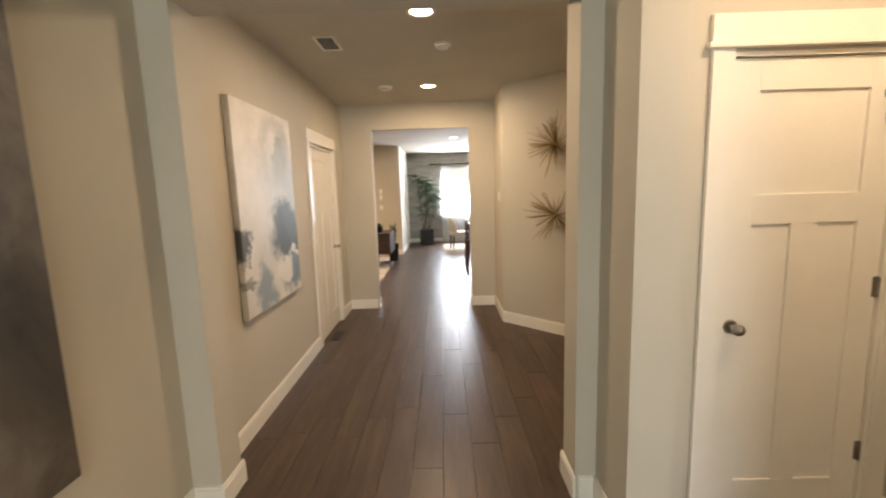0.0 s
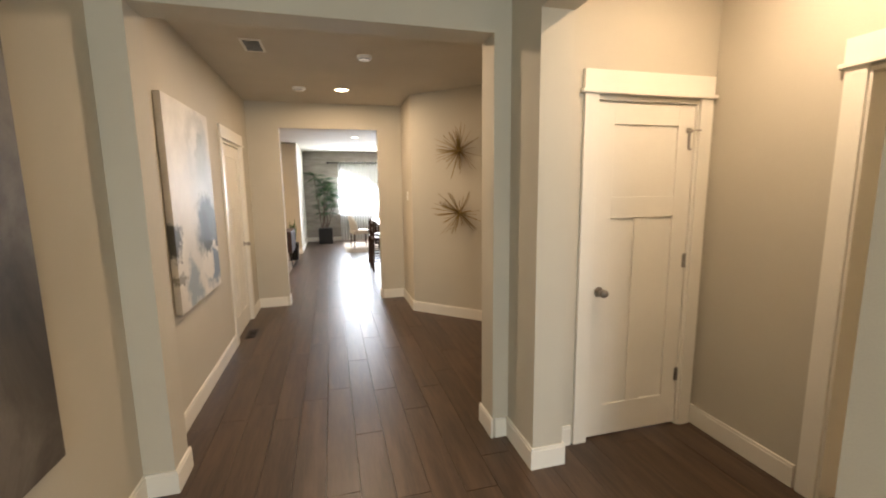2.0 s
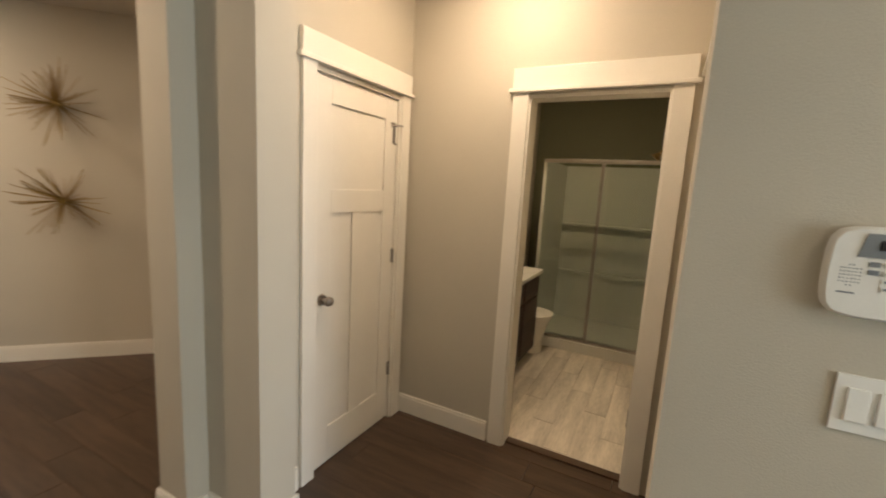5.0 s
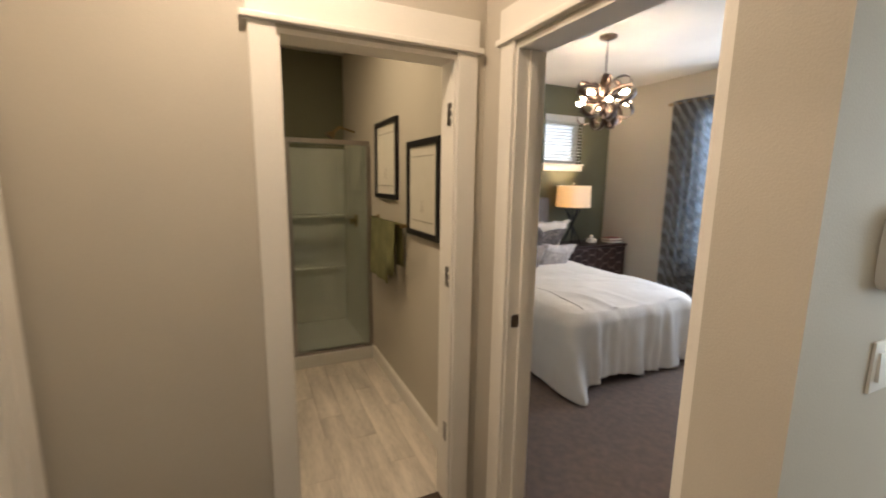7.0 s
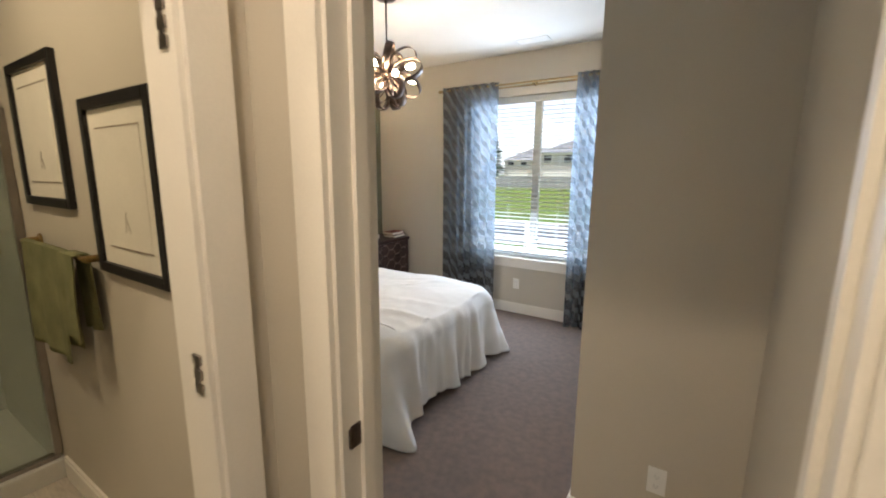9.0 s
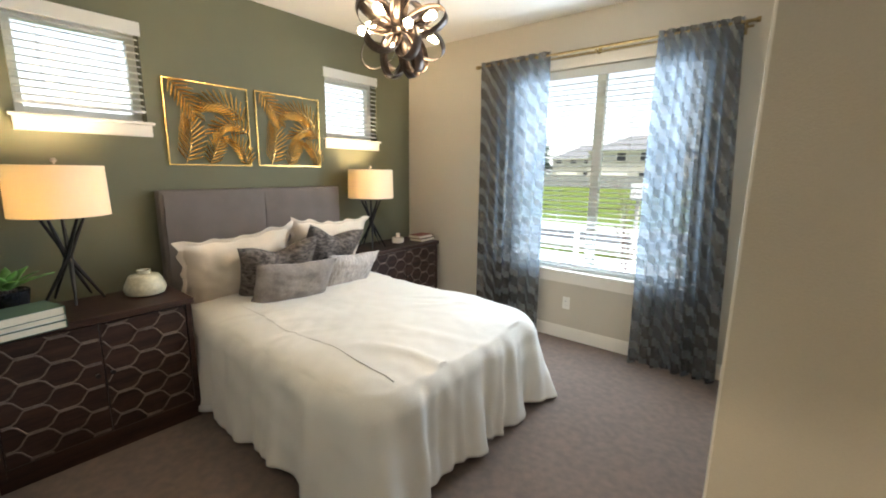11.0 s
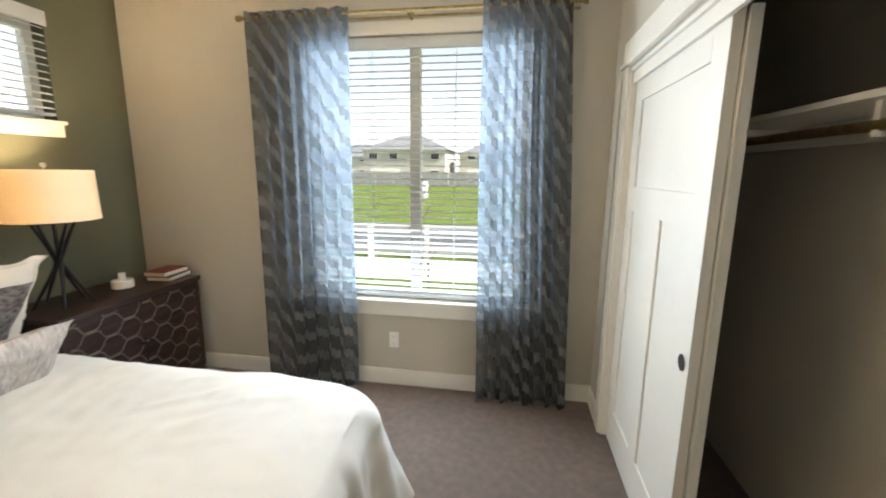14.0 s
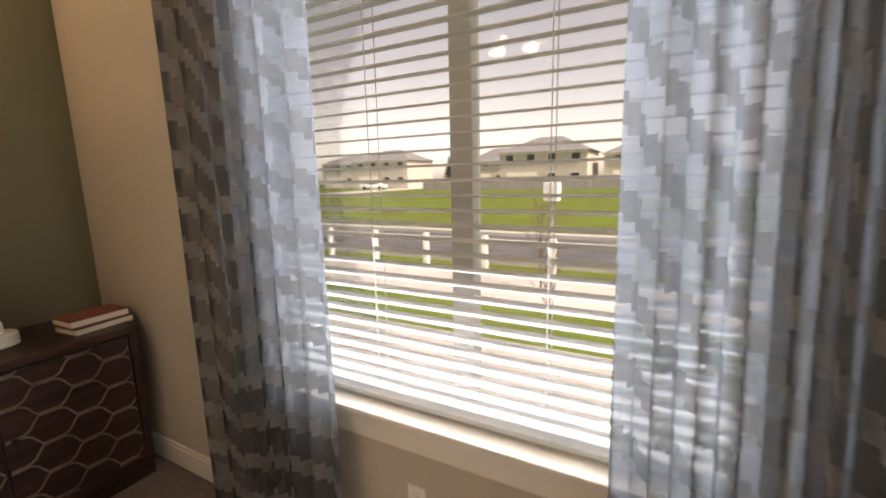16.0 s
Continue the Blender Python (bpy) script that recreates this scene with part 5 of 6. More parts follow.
def starburst(dist, z, label, seed):
    rs = random.Random(seed)
    root = thing("starburst", label, "wall art", dm @ pose(dist, -0.02, z), "starburst wall pieces")
    bm = bmesh.new()
    r = bmesh.ops.create_uvsphere(bm, u_segments=16, v_segments=10, radius=0.03)
    rod(bm, (0, 0.02, 0), (0, 0, 0), 0.02)
    part("hub", bm, STARGOLD, root, smooth=True)
    for i in range(70):
        a = rs.uniform(0, 2 * math.pi)
        el = rs.uniform(0.08, 1.1)
        ln = rs.uniform(0.20, 0.36)
        d = Vector((math.cos(a) * math.cos(el), -math.sin(el), math.sin(a) * math.cos(el)))
        bm = bmesh.new()
        rod(bm, d * 0.01, d * ln, 0.0036, 0.0024, 5)
        part("spike", bm, STARGOLD, root)


starburst(0.69, 2.03, "antique gold wire starburst on the diagonal wall", 1)
starburst(0.69, 1.30, "antique gold wire starburst below its twin", 2)

# ---------------------------------------------------------------- bathroom
sw = thing("shower", "white shower with framed glass doors", "shower")
boxes("curb", [(4.46, 4.56, 0.385, 1.60, 0, 0.11)], ACRYLIC, sw, bevel=0.01)
boxes("pan", [(4.56, 5.53, 0.385, 1.60, 0, 0.05)], ACRYLIC, sw, bevel=0.005)
boxes("surround_back", [(5.50, 5.545, 0.40, 1.60, 0.05, 1.90)], ACRYLIC, sw, bevel=0.01)
boxes("surround_side", [(4.56, 5.50, 0.388, 0.41, 0.05, 1.90)], ACRYLIC, sw, bevel=0.006)
boxes("surround_side", [(4.56, 5.50, 1.58, 1.62, 0.05, 1.90)], ACRYLIC, sw, bevel=0.006)
boxes("ledge", [(5.40, 5.50, 0.42, 1.57, 1.20, 1.23)], ACRYLIC, sw, bevel=0.008)
boxes("ledge", [(5.44, 5.50, 0.42, 1.57, 0.62, 0.66)], ACRYLIC, sw, bevel=0.008)
boxes("header", [(4.485, 4.535, 0.40, 1.60, 1.87, 1.905)], NICKEL, sw, bevel=0.003)
boxes("track", [(4.485, 4.535, 0.40, 1.60, 0.111, 0.135)], NICKEL, sw, bevel=0.003)
boxes("wall_channel", [(4.49, 4.53, 0.388, 0.42, 0.135, 1.87)], NICKEL, sw, bevel=0.002)
boxes("post", [(4.49, 4.53, 1.03, 1.06, 0.135, 1.87)], NICKEL, sw, bevel=0.002)
for y0, y1 in ((0.42, 1.03), (1.06, 1.58)):
    p = boxes("glass_panel", [(4.505, 4.511, y0, y1, 0.135, 1.87)], SHOWERGLASS, sw)
    p.visible_shadow = False
bm = bmesh.new()
rod(bm, (4.95, 0.41, 2.02), (4.95, 0.55, 2.06), 0.010)
rod(bm, (4.95, 0.55, 2.06), (4.95, 0.60, 2.01), 0.014)
part("shower_arm", bm, DULLGOLD, sw, smooth=True)
bm = bmesh.new()
rod(bm, (4.95, 0.60, 2.01), (4.95, 0.64, 1.965), 0.018, 0.055, 24)
part("shower_rose", bm, DULLGOLD, sw, smooth=True)
bm = bmesh.new()
rod(bm, (4.95, 0.41, 1.20), (4.95, 0.42, 1.20), 0.06, seg=28)
rod(bm, (4.95, 0.42, 1.20), (4.95, 0.47, 1.20), 0.022, seg=16)
rod(bm, (4.95, 0.465, 1.20), (4.87, 0.475, 1.18), 0.010)
part("valve_lever", bm, DULLGOLD, sw, smooth=True)
tb = thing("towel_bar", "brass towel bar on the bathroom wall", "towel bar")
bm = bmesh.new()
rod(bm, (3.55, 0.445, 1.29), (4.28, 0.445, 1.29), 0.010)
part("bar", bm, DULLGOLD, tb, smooth=True)
for x in (3.56, 4.27):
    bm = bmesh.new()
    rod(bm, (x, 0.386, 1.29), (x, 0.445, 1.29), 0.013)
    rod(bm, (x, 0.386, 1.29), (x, 0.394, 1.29), 0.026, seg=20)
    part("post", bm, DULLGOLD, tb, smooth=True)


def towel(x0, x1, drop, y0, label):
    def fn(u, v):
        s = (v - 0.5) * 2
        a = abs(s)
        z = 1.304 - drop * max(0, a - 0.04) * (1 if s < 0 else 0.9)
        off = (0.0135 + 0.006 * a + 0.008 * math.sin(2 * math.pi * 2.2 * u + 1) * a + y0) * (1 if s < 0 else -1)
        return (x0 + (x1 - x0) * u + 0.004 * math.sin(9 * v), 0.445 + off * min(1, a / 0.04), z)
    bm = bmesh.new()
    sheet(bm, fn, 24, 44)
    o = tagged(part("towel", bm, TOWEL, None, smooth=True), label, "towel", "towels on the bar")
    o.modifiers.new("thick", "SOLIDIFY").thickness = 0.006


towel(3.78, 4.24, 0.47, 0.0, "olive green bath towel folded over the bar")
towel(3.60, 3.74, 0.34, 0.012, "olive green hand towel hanging over the bar")


def framed_print(x0, x1, z0, z1, label):
    root = thing("framed_print", label, "picture", None, "bathroom prints")
    t = 0.036
    boxes("border", [(x0, x0 + t, 0.385, 0.408, z0, z1), (x1 - t, x1, 0.385, 0.408, z0, z1), (x0 + t, x1 - t, 0.385, 0.408, z0, z0 + t), (x0 + t, x1 - t, 0.385, 0.408, z1 - t, z1)], BLACKMETAL, root, bevel=0.003)
    boxes("mat_board", [(x0 + t, x1 - t, 0.387, 0.395, z0 + t, z1 - t)], PAPER, root)
    boxes("print", [(x0 + 0.10, x1 - 0.10, 0.395, 0.397, z0 + 0.10, z1 - 0.10)], PAPER, root)
    for zl in (z0 + 0.095, z1 - 0.099):
        boxes("line", [(x0 + 0.095, x1 - 0.095, 0.397, 0.3985, zl, zl + 0.004)], INK, root)
    xm = (x0 + x1) / 2
    bm = bmesh.new()
    rod(bm, (xm - 0.02, 0.3985, z0 + 0.15), (xm, 0.3985, z0 + 0.19), 0.001, seg=4)
    rod(bm, (xm + 0.015, 0.3985, z0 + 0.15), (xm, 0.3985, z0 + 0.22), 0.001, seg=4)
    part("sketch", bm, INK, root)


framed_print(3.05, 3.555, 1.247, 1.826, "black-framed pale line print on the bathroom wall")
framed_print(3.76, 4.30, 1.45, 2.02, "black-framed pale line print nearer the shower")
vn = thing("vanity", "dark wood bathroom vanity cabinet", "vanity")
boxes("body", [(3.20, 4.10, 1.46, 1.98, 0.10, 0.83)], DARKWOOD, vn, bevel=0.003)
boxes("toe_kick", [(3.22, 4.08, 1.52, 1.98, 0.0, 0.10)], DARKWOOD, vn)
for x0, x1 in ((3.215, 3.64), (3.66, 4.085)):
    boxes("door", [(x0, x1, 1.442, 1.46, 0.12, 0.62)], DARKWOOD, vn, bevel=0.004)
    boxes("drawer", [(x0, x1, 1.442, 1.46, 0.64, 0.81)], DARKWOOD, vn, bevel=0.004)
ct = thing("bathroom_countertop", "white vanity top with an oval basin rim", "countertop")
boxes("slab", [(3.18, 4.12, 1.42, 1.985, 0.832, 0.868)], QUARTZ, ct, bevel=0.004)
bm = bmesh.new()
lathe(bm, [(0.20, 0.0), (0.21, 0.012), (0.19, 0.016), (0.14, 0.004), (0.0, 0.002)], 36, (3.65, 1.70, 0.868))
part("basin_rim", bm, WHITECERAMIC, ct, smooth=True)
tl = thing("toilet", "white ceramic toilet beside the vanity", "toilet")
bm = bmesh.new()
lathe(bm, [(0.11, 0.006), (0.10, 0.12), (0.15, 0.30), (0.19, 0.38), (0.19, 0.40), (0.0, 0.41)], 32, (4.28, 1.52, 0))
part("bowl", bm, WHITECERAMIC, tl, smooth=True)
boxes("tank", [(4.12, 4.44, 1.72, 1.975, 0.38, 0.78)], WHITECERAMIC, tl, bevel=0.02)
boxes("tank_lid", [(4.11, 4.45, 1.71, 1.98, 0.78, 0.81)], WHITECERAMIC, tl, bevel=0.008)

# ---------------------------------------------------------------- great room
pm = thing("potted_palm", "tall green palm in a square black planter", "plant", pose(0.12, 12.75, 0))
bm = bmesh.new()
r = box(bm, -0.2, 0.2, -0.2, 0.2, 0.0, 0.45, bevel=0.01)
part("planter", bm, BLACKMETAL, pm)
boxes("soil", [(-0.18, 0.18, -0.18, 0.18, 0.45, 0.455)], SOIL, pm)
rp = random.Random(21)
for c in range(10):
    bm = bmesh.new()
    bx, by = rp.uniform(-0.1, 0.1), rp.uniform(-0.1, 0.1)
    hx, hy, hz = bx + rp.uniform(-0.38, 0.34), by + rp.uniform(-0.30, 0.15), 0.95 + 0.115 * c + rp.uniform(-0.05, 0.05)
    rod(bm, (bx, by, 0.45), (hx, hy, hz), 0.014, 0.008, 8)
    part("cane", bm, BARK, pm, smooth=True)
    bm = bmesh.new()
    for f in range(5):
        ha, la = rp.uniform(0, 6.28), rp.uniform(-0.1, 0.9)
        for q in range(9):
            blade(bm, (hx + 0.10 * math.cos(ha), hy + 0.10 * math.sin(ha), hz + 0.10 * math.sin(la)), ha + (q - 4) * 0.28, la - abs(q - 4) * 0.08, rp.uniform(0.26, 0.38), 0.034, 0.6, 4)
        rod(bm, (hx, hy, hz), (hx + 0.10 * math.cos(ha), hy + 0.10 * math.sin(ha), hz + 0.10 * math.sin(la)), 0.004, seg=5)
    part("crown", bm, LEAF, pm, smooth=True)
wd = structure(thing("window_5", "", ""), "large bright dining room window", "window")
boxes("window_frame", [(0.56, 0.61, 13.36, 13.42, 0.87, 2.33), (2.45, 2.5, 13.36, 13.42, 0.87, 2.33), (0.61, 2.45, 13.36, 13.42, 0.87, 0.92), (0.61, 2.45, 13.36, 13.42, 2.28, 2.33), (1.50, 1.56, 13.36, 13.42, 0.92, 2.28)], VINYL, wd)
p = boxes("pane", [(0.61, 1.50, 13.388, 13.393, 0.92, 2.28)], GLASS, wd)
p.visible_shadow = False
p = boxes("pane", [(1.56, 2.45, 13.388, 13.393, 0.92, 2.28)], GLASS, wd)
p.visible_shadow = False
boxes("window_sill", [(0.5, 2.56, 13.25, 13.36, 0.84, 0.868)], TRIM, wd)
cr = thing("curtain_rod", "dark curtain rod over the dining window", "curtain rod")
bm = bmesh.new()
rod(bm, (0.25, 13.2, 2.40), (2.8, 13.2, 2.40), 0.016)
part("rod", bm, BLACKMETAL, cr, smooth=True)
for x in (0.27, 2.78):
    bm = bmesh.new()
    bmesh.ops.create_uvsphere(bm, u_segments=12, v_segments=8, radius=0.03, matrix=Matrix.Translation((x, 13.2, 2.40)))
    part("finial", bm, BLACKMETAL, cr, smooth=True)
for x in (0.4, 2.6):
    boxes("bracket", [(x - 0.01, x + 0.01, 13.2, 13.3, 2.38, 2.42)], BLACKMETAL, cr)
bm = bmesh.new()
sheet(bm, lambda u, v: (0.58 + 1.95 * u, 13.2 + 0.030 * math.sin(2 * math.pi * 24 * u), 2.42 - 2.40 * v), 240, 8, uvs=lambda u, v: (u, v))
tagged(part("curtain", bm, WHITESHEER, None, smooth=True), "white sheer curtain drawn across the dining window", "curtain")


def dining_chair(m, label):
    root = thing("dining_chair", label, "chair", m, "chairs at the dining table")
    boxes("seat", [(-0.25, 0.25, -0.25, 0.25, 0.38, 0.49)], CREAMCHAIR, root, bevel=0.03)
    bm = bmesh.new()
    sheet(bm, lambda u, v: (0.27 * math.sin((u - 0.5) * 2.6) / math.sin(1.3), -0.26 - 0.05 * v + 0.20 * (1 - math.cos((u - 0.5) * 2.6)), 0.42 + 0.46 * v * (1 - 0.55 * abs(2 * u - 1) ** 2.5)), 20, 8)
    part("backrest", bm, CREAMCHAIR, root, smooth=True).modifiers.new("thick", "SOLIDIFY").thickness = 0.06
    for x, y in ((-0.2, -0.2), (0.2, -0.2), (-0.2, 0.2), (0.2, 0.2)):
        bm = bmesh.new()
        rod(bm, (x * 1.08, y * 1.08, 0), (x, y, 0.40), 0.014, 0.024, 8)
        part("leg", bm, DARKWOOD, root)
    return root


c0 = dining_chair(pose(1.05, 11.45, 0.012, 0, 0, -80), "cream upholstered dining chair with dark legs")
copy_thing(c0, pose(1.9, 12.35, 0.012, 0, 0, 180))
tb = thing("dining_table", "dark wood dining table by the window", "table", pose(1.95, 11.55, 0.012))
boxes("tabletop", [(-0.50, 0.55, -0.5, 0.5, 0.71, 0.75)], DARKWOOD, tb, bevel=0.006)
for x, y in ((-0.42, -0.42), (0.47, -0.42), (-0.42, 0.42), (0.47, 0.42)):
    boxes("leg", [(x - 0.035, x + 0.035, y - 0.035, y + 0.035, 0, 0.71)], DARKWOOD, tb)
structure(boxes("rug", [(0.62, 3.0, 10.6, 12.6, 0.0, 0.011)], PALECARPET), "pale rug under the dining table", "rug")
isl = thing("kitchen_island", "kitchen island with dark base", "island")
boxes("base", [(1.55, 2.3, 7.6, 9.6, 0, 0.87)], DARKWOOD, isl, bevel=0.004)
tagged(boxes("island_top", [(1.22, 2.35, 7.5, 9.7, 0.872, 0.91)], QUARTZ, bevel=0.005), "white quartz island worktop with overhang", "countertop")


def stool(m):
    root = thing("bar_stool", "dark wood bar stool at the island", "stool", m, "bar stools")
    boxes("seat", [(-0.19, 0.19, -0.19, 0.19, 0.62, 0.66)], DARKWOOD, root, bevel=0.012)
    for x, y in ((-1, -1), (1, -1), (-1, 1), (1, 1)):
        bm = bmesh.new()
        rod(bm, (x * 0.19, y * 0.19, 0), (x * 0.16, y * 0.16, 0.98 if x < 0 else 0.62), 0.018, 0.016, 8)
        part("leg", bm, DARKWOOD, root)
    for z in (0.2, 0.36):
        for s in (-1, 1):
            bm = bmesh.new()
            rod(bm, (-0.18, s * 0.18, z), (0.18, s * 0.18, z), 0.010, seg=8)
            part("stretcher", bm, DARKWOOD, root)
    for z in (0.78, 0.92):
        bm = bmesh.new()
        box(bm, -0.178, -0.155, -0.16, 0.16, z, z + 0.055, bevel=0.004)
        part("back_rail", bm, DARKWOOD, root)
    return root


s0 = stool(pose(1.25, 8.1, 0))
copy_thing(s0, pose(1.25, 8.75, 0))
cs = thing("console_table", "slim dark console table on thin metal legs", "console table", pose(-0.70, 9.25, 0.012))
boxes("box_body", [(-0.20, 0.20, -0.42, 0.42, 0.30, 0.74)], DARKWOOD, cs, bevel=0.004)
for x, y in ((-0.18, -0.38), (0.18, -0.38), (-0.18, 0.38), (0.18, 0.38)):
    bm = bmesh.new()
    rod(bm, (x, y, 0), (x, y, 0.30), 0.010, seg=8)
    part("leg", bm, BLACKMETAL, cs)
boxes("stretcher", [(-0.19, 0.19, -0.385, -0.375, 0.14, 0.15)], BLACKMETAL, cs)
boxes("stretcher", [(-0.19, 0.19, 0.375, 0.385, 0.14, 0.15)], BLACKMETAL, cs)
pp = thing("console_plant", "small leafy plant in a black pot on the console", "plant", pose(-0.74, 9.05, 0.752))
bm = bmesh.new()
lathe(bm, [(0.06, 0), (0.08, 0.13), (0.07, 0.13), (0.0, 0.12)], 20)
part("pot", bm, BLACKMETAL, pp, smooth=True)
bm = bmesh.new()
for k in range(26):
    blade(bm, (0, 0, 0.12), rp.uniform(0, 6.28), rp.uniform(0.3, 1.3), rp.uniform(0.08, 0.14), 0.03, 0.4, 4)
part("foliage", bm, LEAF, pp, smooth=True)
sp = thing("snake_plant", "snake plant with upright dark leaves in a low pot", "plant", pose(-0.56, 9.85, 0.012))
bm = bmesh.new()
lathe(bm, [(0.10, 0), (0.13, 0.40), (0.115, 0.40), (0.0, 0.38)], 20)
part("pot", bm, BLACKMETAL, sp, smooth=True)
bm = bmesh.new()
for k in range(12):
    blade(bm, (rp.uniform(-0.05, 0.05), rp.uniform(-0.05, 0.05), 0.38), rp.uniform(0, 6.28), rp.uniform(1.3, 1.5), rp.uniform(0.3, 0.55), 0.05, 0.0, 5)
part("foliage", bm, LEAF, sp, smooth=True)

# ---------------------------------------------------------------- outdoors
GZ = -0.45
structure(boxes("ground", [(-400, 420, -420, -3.6, GZ - 0.3, GZ), (-400, 420, 13.6, 400, GZ - 0.3, GZ), (-400, -4.8, -3.6, 13.6, GZ - 0.3, GZ), (5.8, 420, -3.6, 13.6, GZ - 0.3, GZ)], GRASS), "green lawn and open field", "ground")
structure(boxes("pavement", [(-60, 70, -9.6, -8.0, GZ, GZ + 0.03)], CONCRETE), "pale concrete pavement", "pavement")
structure(boxes("garden_path", [(1.5, 14, -6.6, -5.4, GZ, GZ + 0.03)], CONCRETE), "pale concrete garden path", "path")
structure(boxes("road", [(-80, 90, -14.6, -10.9, GZ, GZ + 0.012)], ASPHALT), "grey asphalt road", "road")
structure(boxes("kerb", [(-80, 90, -10.9, -10.6, GZ, GZ + 0.12), (-80, 90, -15.0, -14.6, GZ, GZ + 0.12)], CONCRETE), "concrete kerb", "kerb")
structure(boxes("side_road", [(40, 46, -90, -15.0, GZ, GZ + 0.014)], CONCRETE), "pale side street", "road")


def house(m, w, d, h, roof, label, garage=True):
    """Local x 0..w, front at y = 0 facing +y, hipped or gabled roof along x."""
    root = thing("house", label, "house", m, "houses across the field")
    boxes("wall", [(0, w, -d, 0, 0, h)], SIDING, root)
    bm = bmesh.new()
    e = 0.5
    inset = d * 0.45
    lo = [bm.verts.new(p) for p in ((-e, e, h), (w + e, e, h), (w + e, -d - e, h), (-e, -d - e, h))]
    a, b = bm.verts.new((inset, -d / 2, h + roof)), bm.verts.new((w - inset, -d / 2, h + roof))
    bm.faces.new((lo[0], lo[1], b, a))
    bm.faces.new((lo[1], lo[2], b))
    bm.faces.new((lo[2], lo[3], a, b))
    bm.faces.new((lo[3], lo[0], a))
    bm.faces.new(lo[::-1])
    part("roof", bm, ROOFING, root)
    for fl in range(2):
        for i in range(4):
            x = w * (i + 0.5) / 4
            if fl == 0 and garage and i >= 2:
                continue
            wn_ = boxes("window", [(x - 0.7, x + 0.7, 0.0, 0.06, 0.9 + 2.7 * fl, 2.2 + 2.7 * fl)], TRIM, root)
            boxes("pane", [(x - 0.6, x + 0.6, 0.06, 0.08, 1.0 + 2.7 * fl, 2.1 + 2.7 * fl)], DARKGLASS, wn_)
    if garage:
        boxes("garage_door", [(w * 0.55, w * 0.92, 0, 0.06, 0, 2.3)], TRIM, root)
    boxes("eave_band", [(-0.1, w + 0.1, 0.0, 0.12, h - 0.25, h)], TRIM, root)
    return root


house(pose(12.6, -62, GZ), 12.5, 10, 5.1, 2.4, "pale two-storey house with dark hipped roof")
house(pose(-4, -66, GZ), 15, 10, 4.6, 2.4, "pale house with dark shingle roof behind a fence")
house(pose(27, -78, GZ), 11, 9, 4.6, 2.6, "pale suburban house with dark roof, far off")
house(pose(44, -66, GZ), 12, 9, 5.0, 2.2, "white suburban house with grey roof, far off")
house(pose(58, -72, GZ), 12, 9, 5.0, 2.2, "white suburban house with grey roof at the corner")
house(pose(-24, -66, GZ), 14, 9, 5.0, 2.2, "pale suburban house with grey roof beyond the field")
fc = thing("field_fence", "long weathered grey board fence behind the field", "fence")
for i in range(60):
    boxes("panel", [(-40 + 1.25 * i, -38.8 + 1.25 * i, -56.05, -56.0, GZ, GZ + 1.7)], GREYFENCE, fc)


def conifer(m, h, label):
    root = thing("conifer_tree", label, "tree", m)
    bm = bmesh.new()
    rod(bm, (0, 0, 0), (0, 0, h * 0.95), 0.22, 0.03, 8)
    part("trunk", bm, BARK, root)
    bm = bmesh.new()
    for k in range(240):
        z = h * (0.15 + 0.83 * rp.random() ** 0.8)
        r = (1 - z / h) * h * 0.27 * rp.uniform(0.5, 1.15) + 0.15
        a = rp.uniform(0, 6.28)
        blade(bm, (0, 0, z), a, rp.uniform(-0.3, 0.1), r, 0.9 * r * 0.5 + 0.15, 0.3, 3)
    part("crown", bm, CONIFER, root)


conifer(pose(40, -78, GZ), 10.5, "tall dark conifer behind the houses")
for x, y, h in ((34, -84, 6), (46, -86, 6.5), (24, -86, 6), (52, -84, 6)):
    conifer(pose(x, y, GZ), h, "dark conifer in the distant tree line")


def sapling(m, h, label):
    root = thing("sapling", label, "tree", m)
    bm = bmesh.new()
    rod(bm, (0, 0, 0), (0.03, 0, h * 0.6), 0.02, 0.012, 6)
    part("trunk", bm, BARK, root)
    for k in range(9):
        bm = bmesh.new()
        z = h * (0.25 + 0.06 * k)
        a = k * 2.4
        t1 = Vector((0.25 * h * math.cos(a) * 0.5, 0.25 * h * math.sin(a) * 0.5, z + 0.3 * h))
        rod(bm, (0.015, 0, z), t1, 0.008, 0.003, 5)
        for q in range(3):
            rod(bm, Vector((0.015, 0, z)).lerp(t1, 0.4 + 0.2 * q), t1 + Vector((rp.uniform(-0.15, 0.15), rp.uniform(-0.15, 0.15), rp.uniform(0, 0.2))), 0.004, 0.002, 4)
        part("limb", bm, BARK, root)


sapling(pose(4.6, -8.9, GZ), 1.7, "bare reddish sapling in the verge")
sapling(pose(4.05, -7.2, GZ), 1.0, "bare twiggy shrub by the path")
fn_ = thing("low_fence", "low white post and rail fence along the verge", "fence")
for i in range(9):
    x = 0.6 + 1.35 * i
    boxes("post", [(x - 0.05, x + 0.05, -9.95, -9.85, GZ, GZ + 0.72)], PLASTIC, fn_)
for z in (0.60,):
    boxes("rail", [(0.6, 11.4, -9.92, -9.88, GZ + z, GZ + z + 0.06)], PLASTIC, fn_)
mb = thing("mailbox", "pale cluster mailbox on a post by the road", "mailbox", pose(5.9, -14.9, GZ))
boxes("post", [(-0.05, 0.05, -0.05, 0.05, 0, 1.1)], CONCRETE, mb)
boxes("box", [(-0.22, 0.22, -0.2, 0.2, 1.1, 1.65)], VINYL, mb, bevel=0.02)


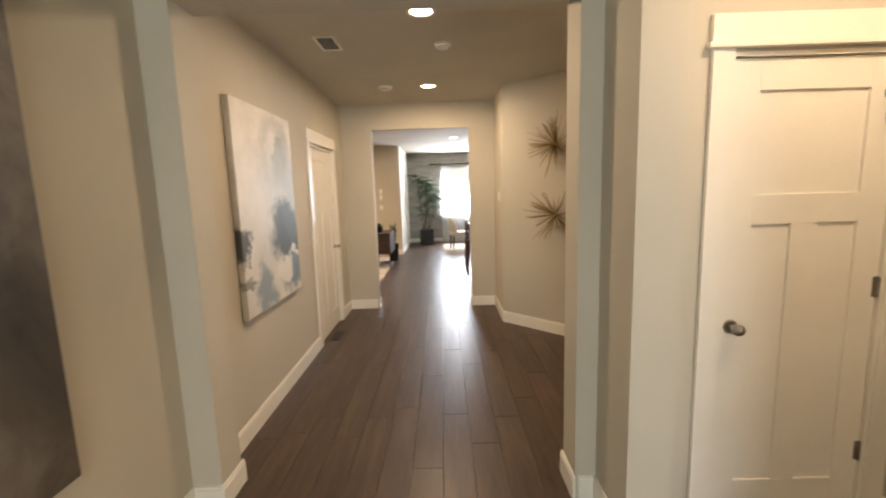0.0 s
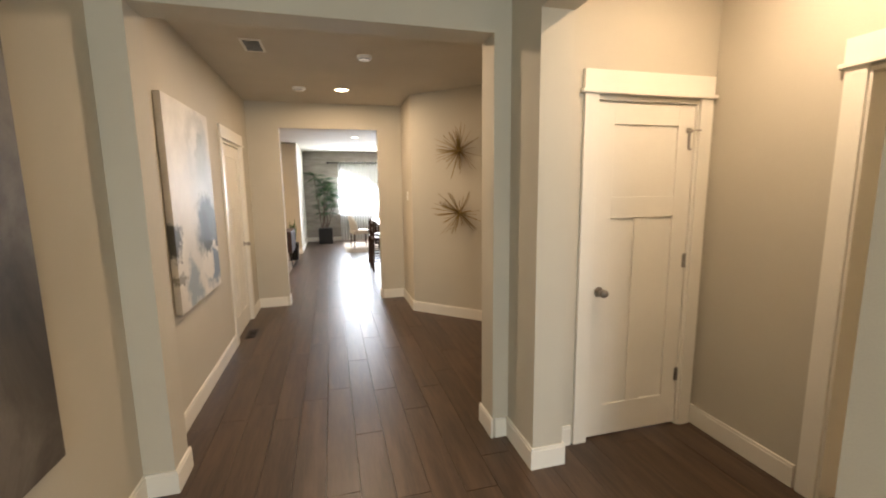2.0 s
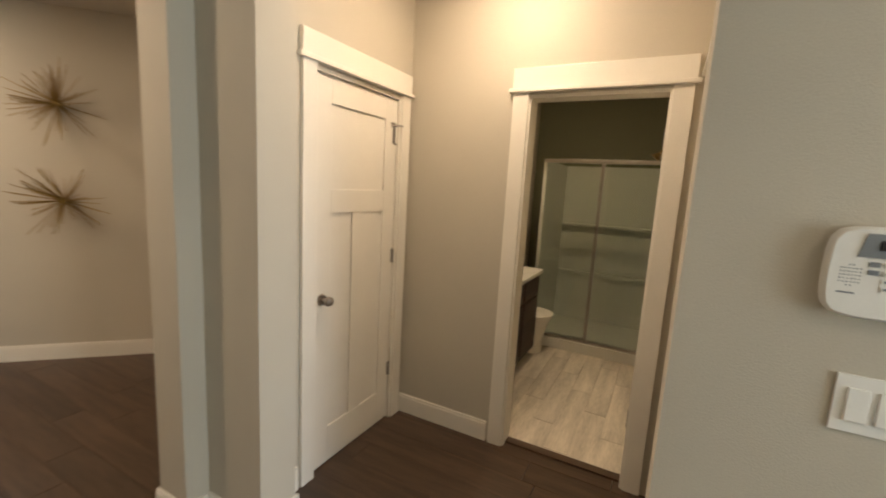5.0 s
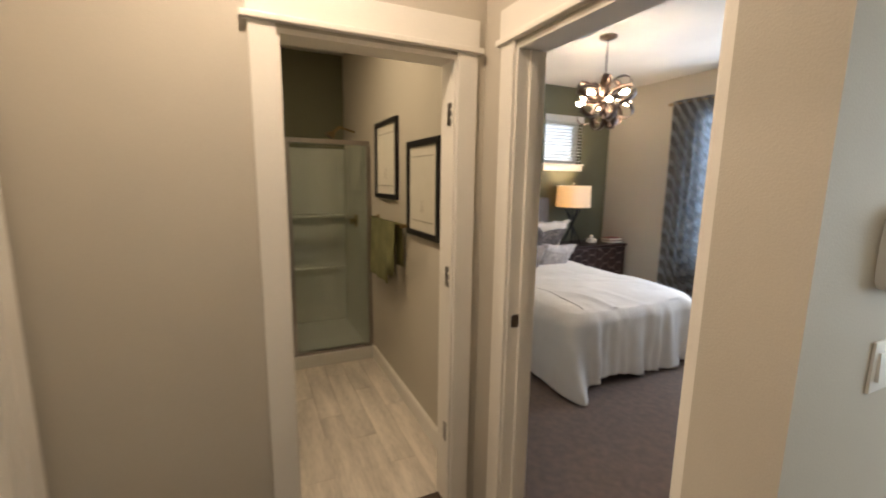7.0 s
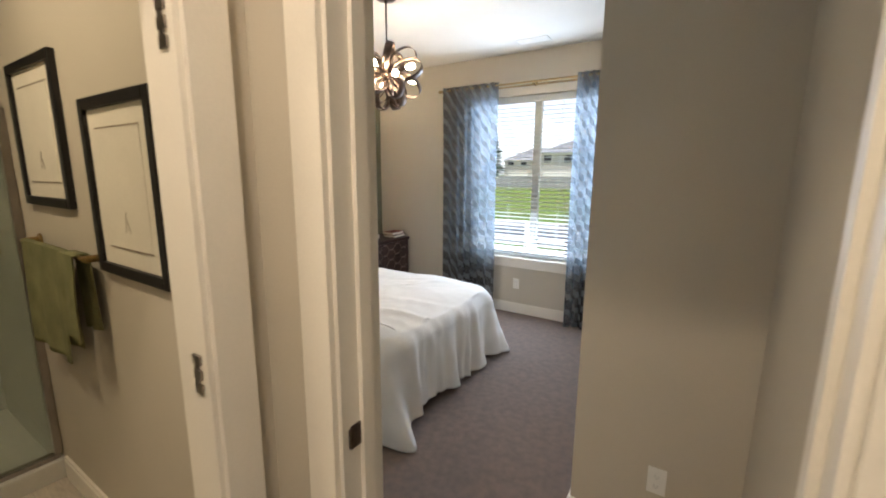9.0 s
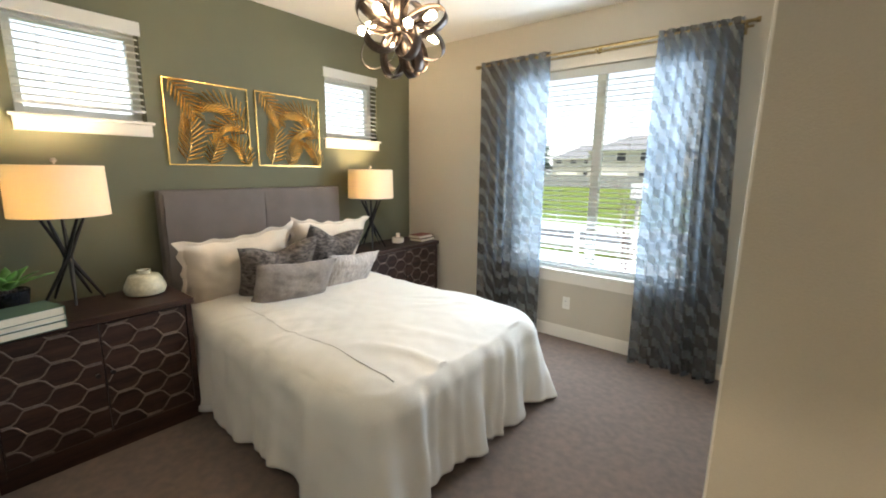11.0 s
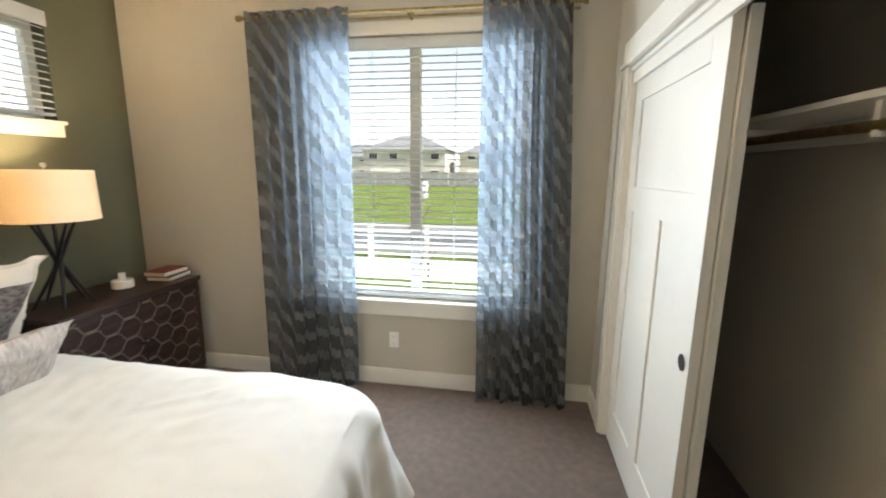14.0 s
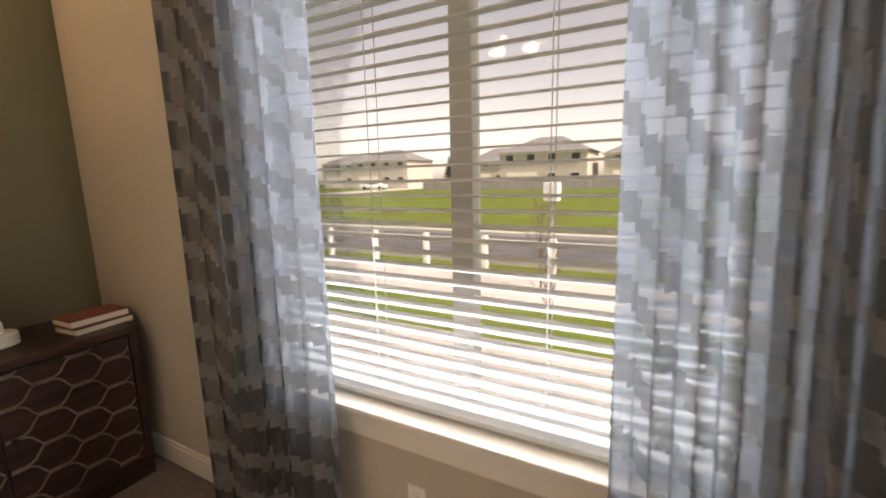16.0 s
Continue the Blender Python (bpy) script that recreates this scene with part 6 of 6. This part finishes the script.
def car(m, paint, label):
    root = thing("car", label, "car", m, "parked cars")
    bm = bmesh.new()
    box(bm, -2.2, 2.2, -0.85, 0.85, 0.35, 0.85, bevel=0.12)
    box(bm, -1.3, 1.1, -0.75, 0.75, 0.8, 1.42, bevel=0.18)
    part("body", bm, paint, root, smooth=True)
    boxes("side_glass", [(-1.0, 0.8, 0.74, 0.765, 0.92, 1.28)], DARKGLASS, root)
    for x in (-1.4, 1.4):
        for y in (-0.86, 0.72):
            bm = bmesh.new()
            rod(bm, (x, y, 0.32), (x, y + 0.14, 0.32), 0.32, seg=20)
            part("wheel", bm, BLACKMETAL, root, smooth=True)


car(pose(47, -60, GZ, 0, 0, 10), CARPAINT, "white car parked at the side street")
car(pose(37, -66, GZ, 0, 0, 5), REDPAINT, "red car parked by a far house")

# ---------------------------------------------------------------- floors, piece by piece
bmp = bmesh.new()
box(bmp, -0.0895, 0.0895, -0.6095, 0.6095, -0.02, 0.0)
for v in bmp.verts:
    if v.co.z > -0.01:
        v.co.x *= 0.992
        v.co.y *= 0.998
floor = structure(thing("floor", "", ""), "dark brown wood plank floor", "floor")
plank = part("plank", bmp, WOODFLOOR, floor).data
first = True
rnd = random.Random(5)
far = []
for i in range(22):
    x = -0.77 + 0.18 * i
    off = rnd.uniform(0, 1.22)
    for j in range(15):
        y = -3.6 + off + 1.22 * j
        if x > 1.4 and y < -0.4 or y < -2.35:
            continue
        if x > 2.75 and y < 6.2:
            continue
        if y < 6.6:
            o = scene.objects["plank"] if first else new("plank", plank)
            first = False
            o.parent = floor
            o.location = (x, y, 0)
        else:
            far.append((x, y))
bm = bmesh.new()
for i in range(21):
    for x, y in [(-0.43 + 0.18 * i, 6.0)]:
        off = rnd.uniform(0, 1.22)
        for j in range(7):
            y = 6.02 + 0.61 + off - 1.22 + 1.22 * j
            box(bm, x - 0.0885, x + 0.0885, max(y - 0.609, 6.0), min(y + 0.609, 13.3), -0.02, -0.003)
tagged(part("far_planks", bm, WOODFLOOR, floor), kind="stuff")
boxes("entry_board", [(-0.70, 1.36, -3.0, -1.6, -0.04, -0.004)], WOODFLOOR, floor)
bath = structure(thing("floor_bath", "", ""), "pale wood-look vinyl bathroom floor", "floor")
bm = bmesh.new()
box(bm, -0.4485, 0.4485, -0.0735, 0.0735, -0.02, 0.006)
tile = part("tile", bm, BATHTILE, bath)
tile.location = (3.19, 0.46, 0)
boxes("edge_tile", [(2.70, 3.4, 0.39, 1.98, -0.03, 0.004)], BATHTILE, bath)
for i in range(11):
    for j in range(3):
        if i == 0 and j == 0:
            continue
        o = new("tile", tile.data)
        o.parent = bath
        o.location = (3.19 + 0.9 * j + 0.3 * (i % 3), 0.46 + 0.15 * i, 0)
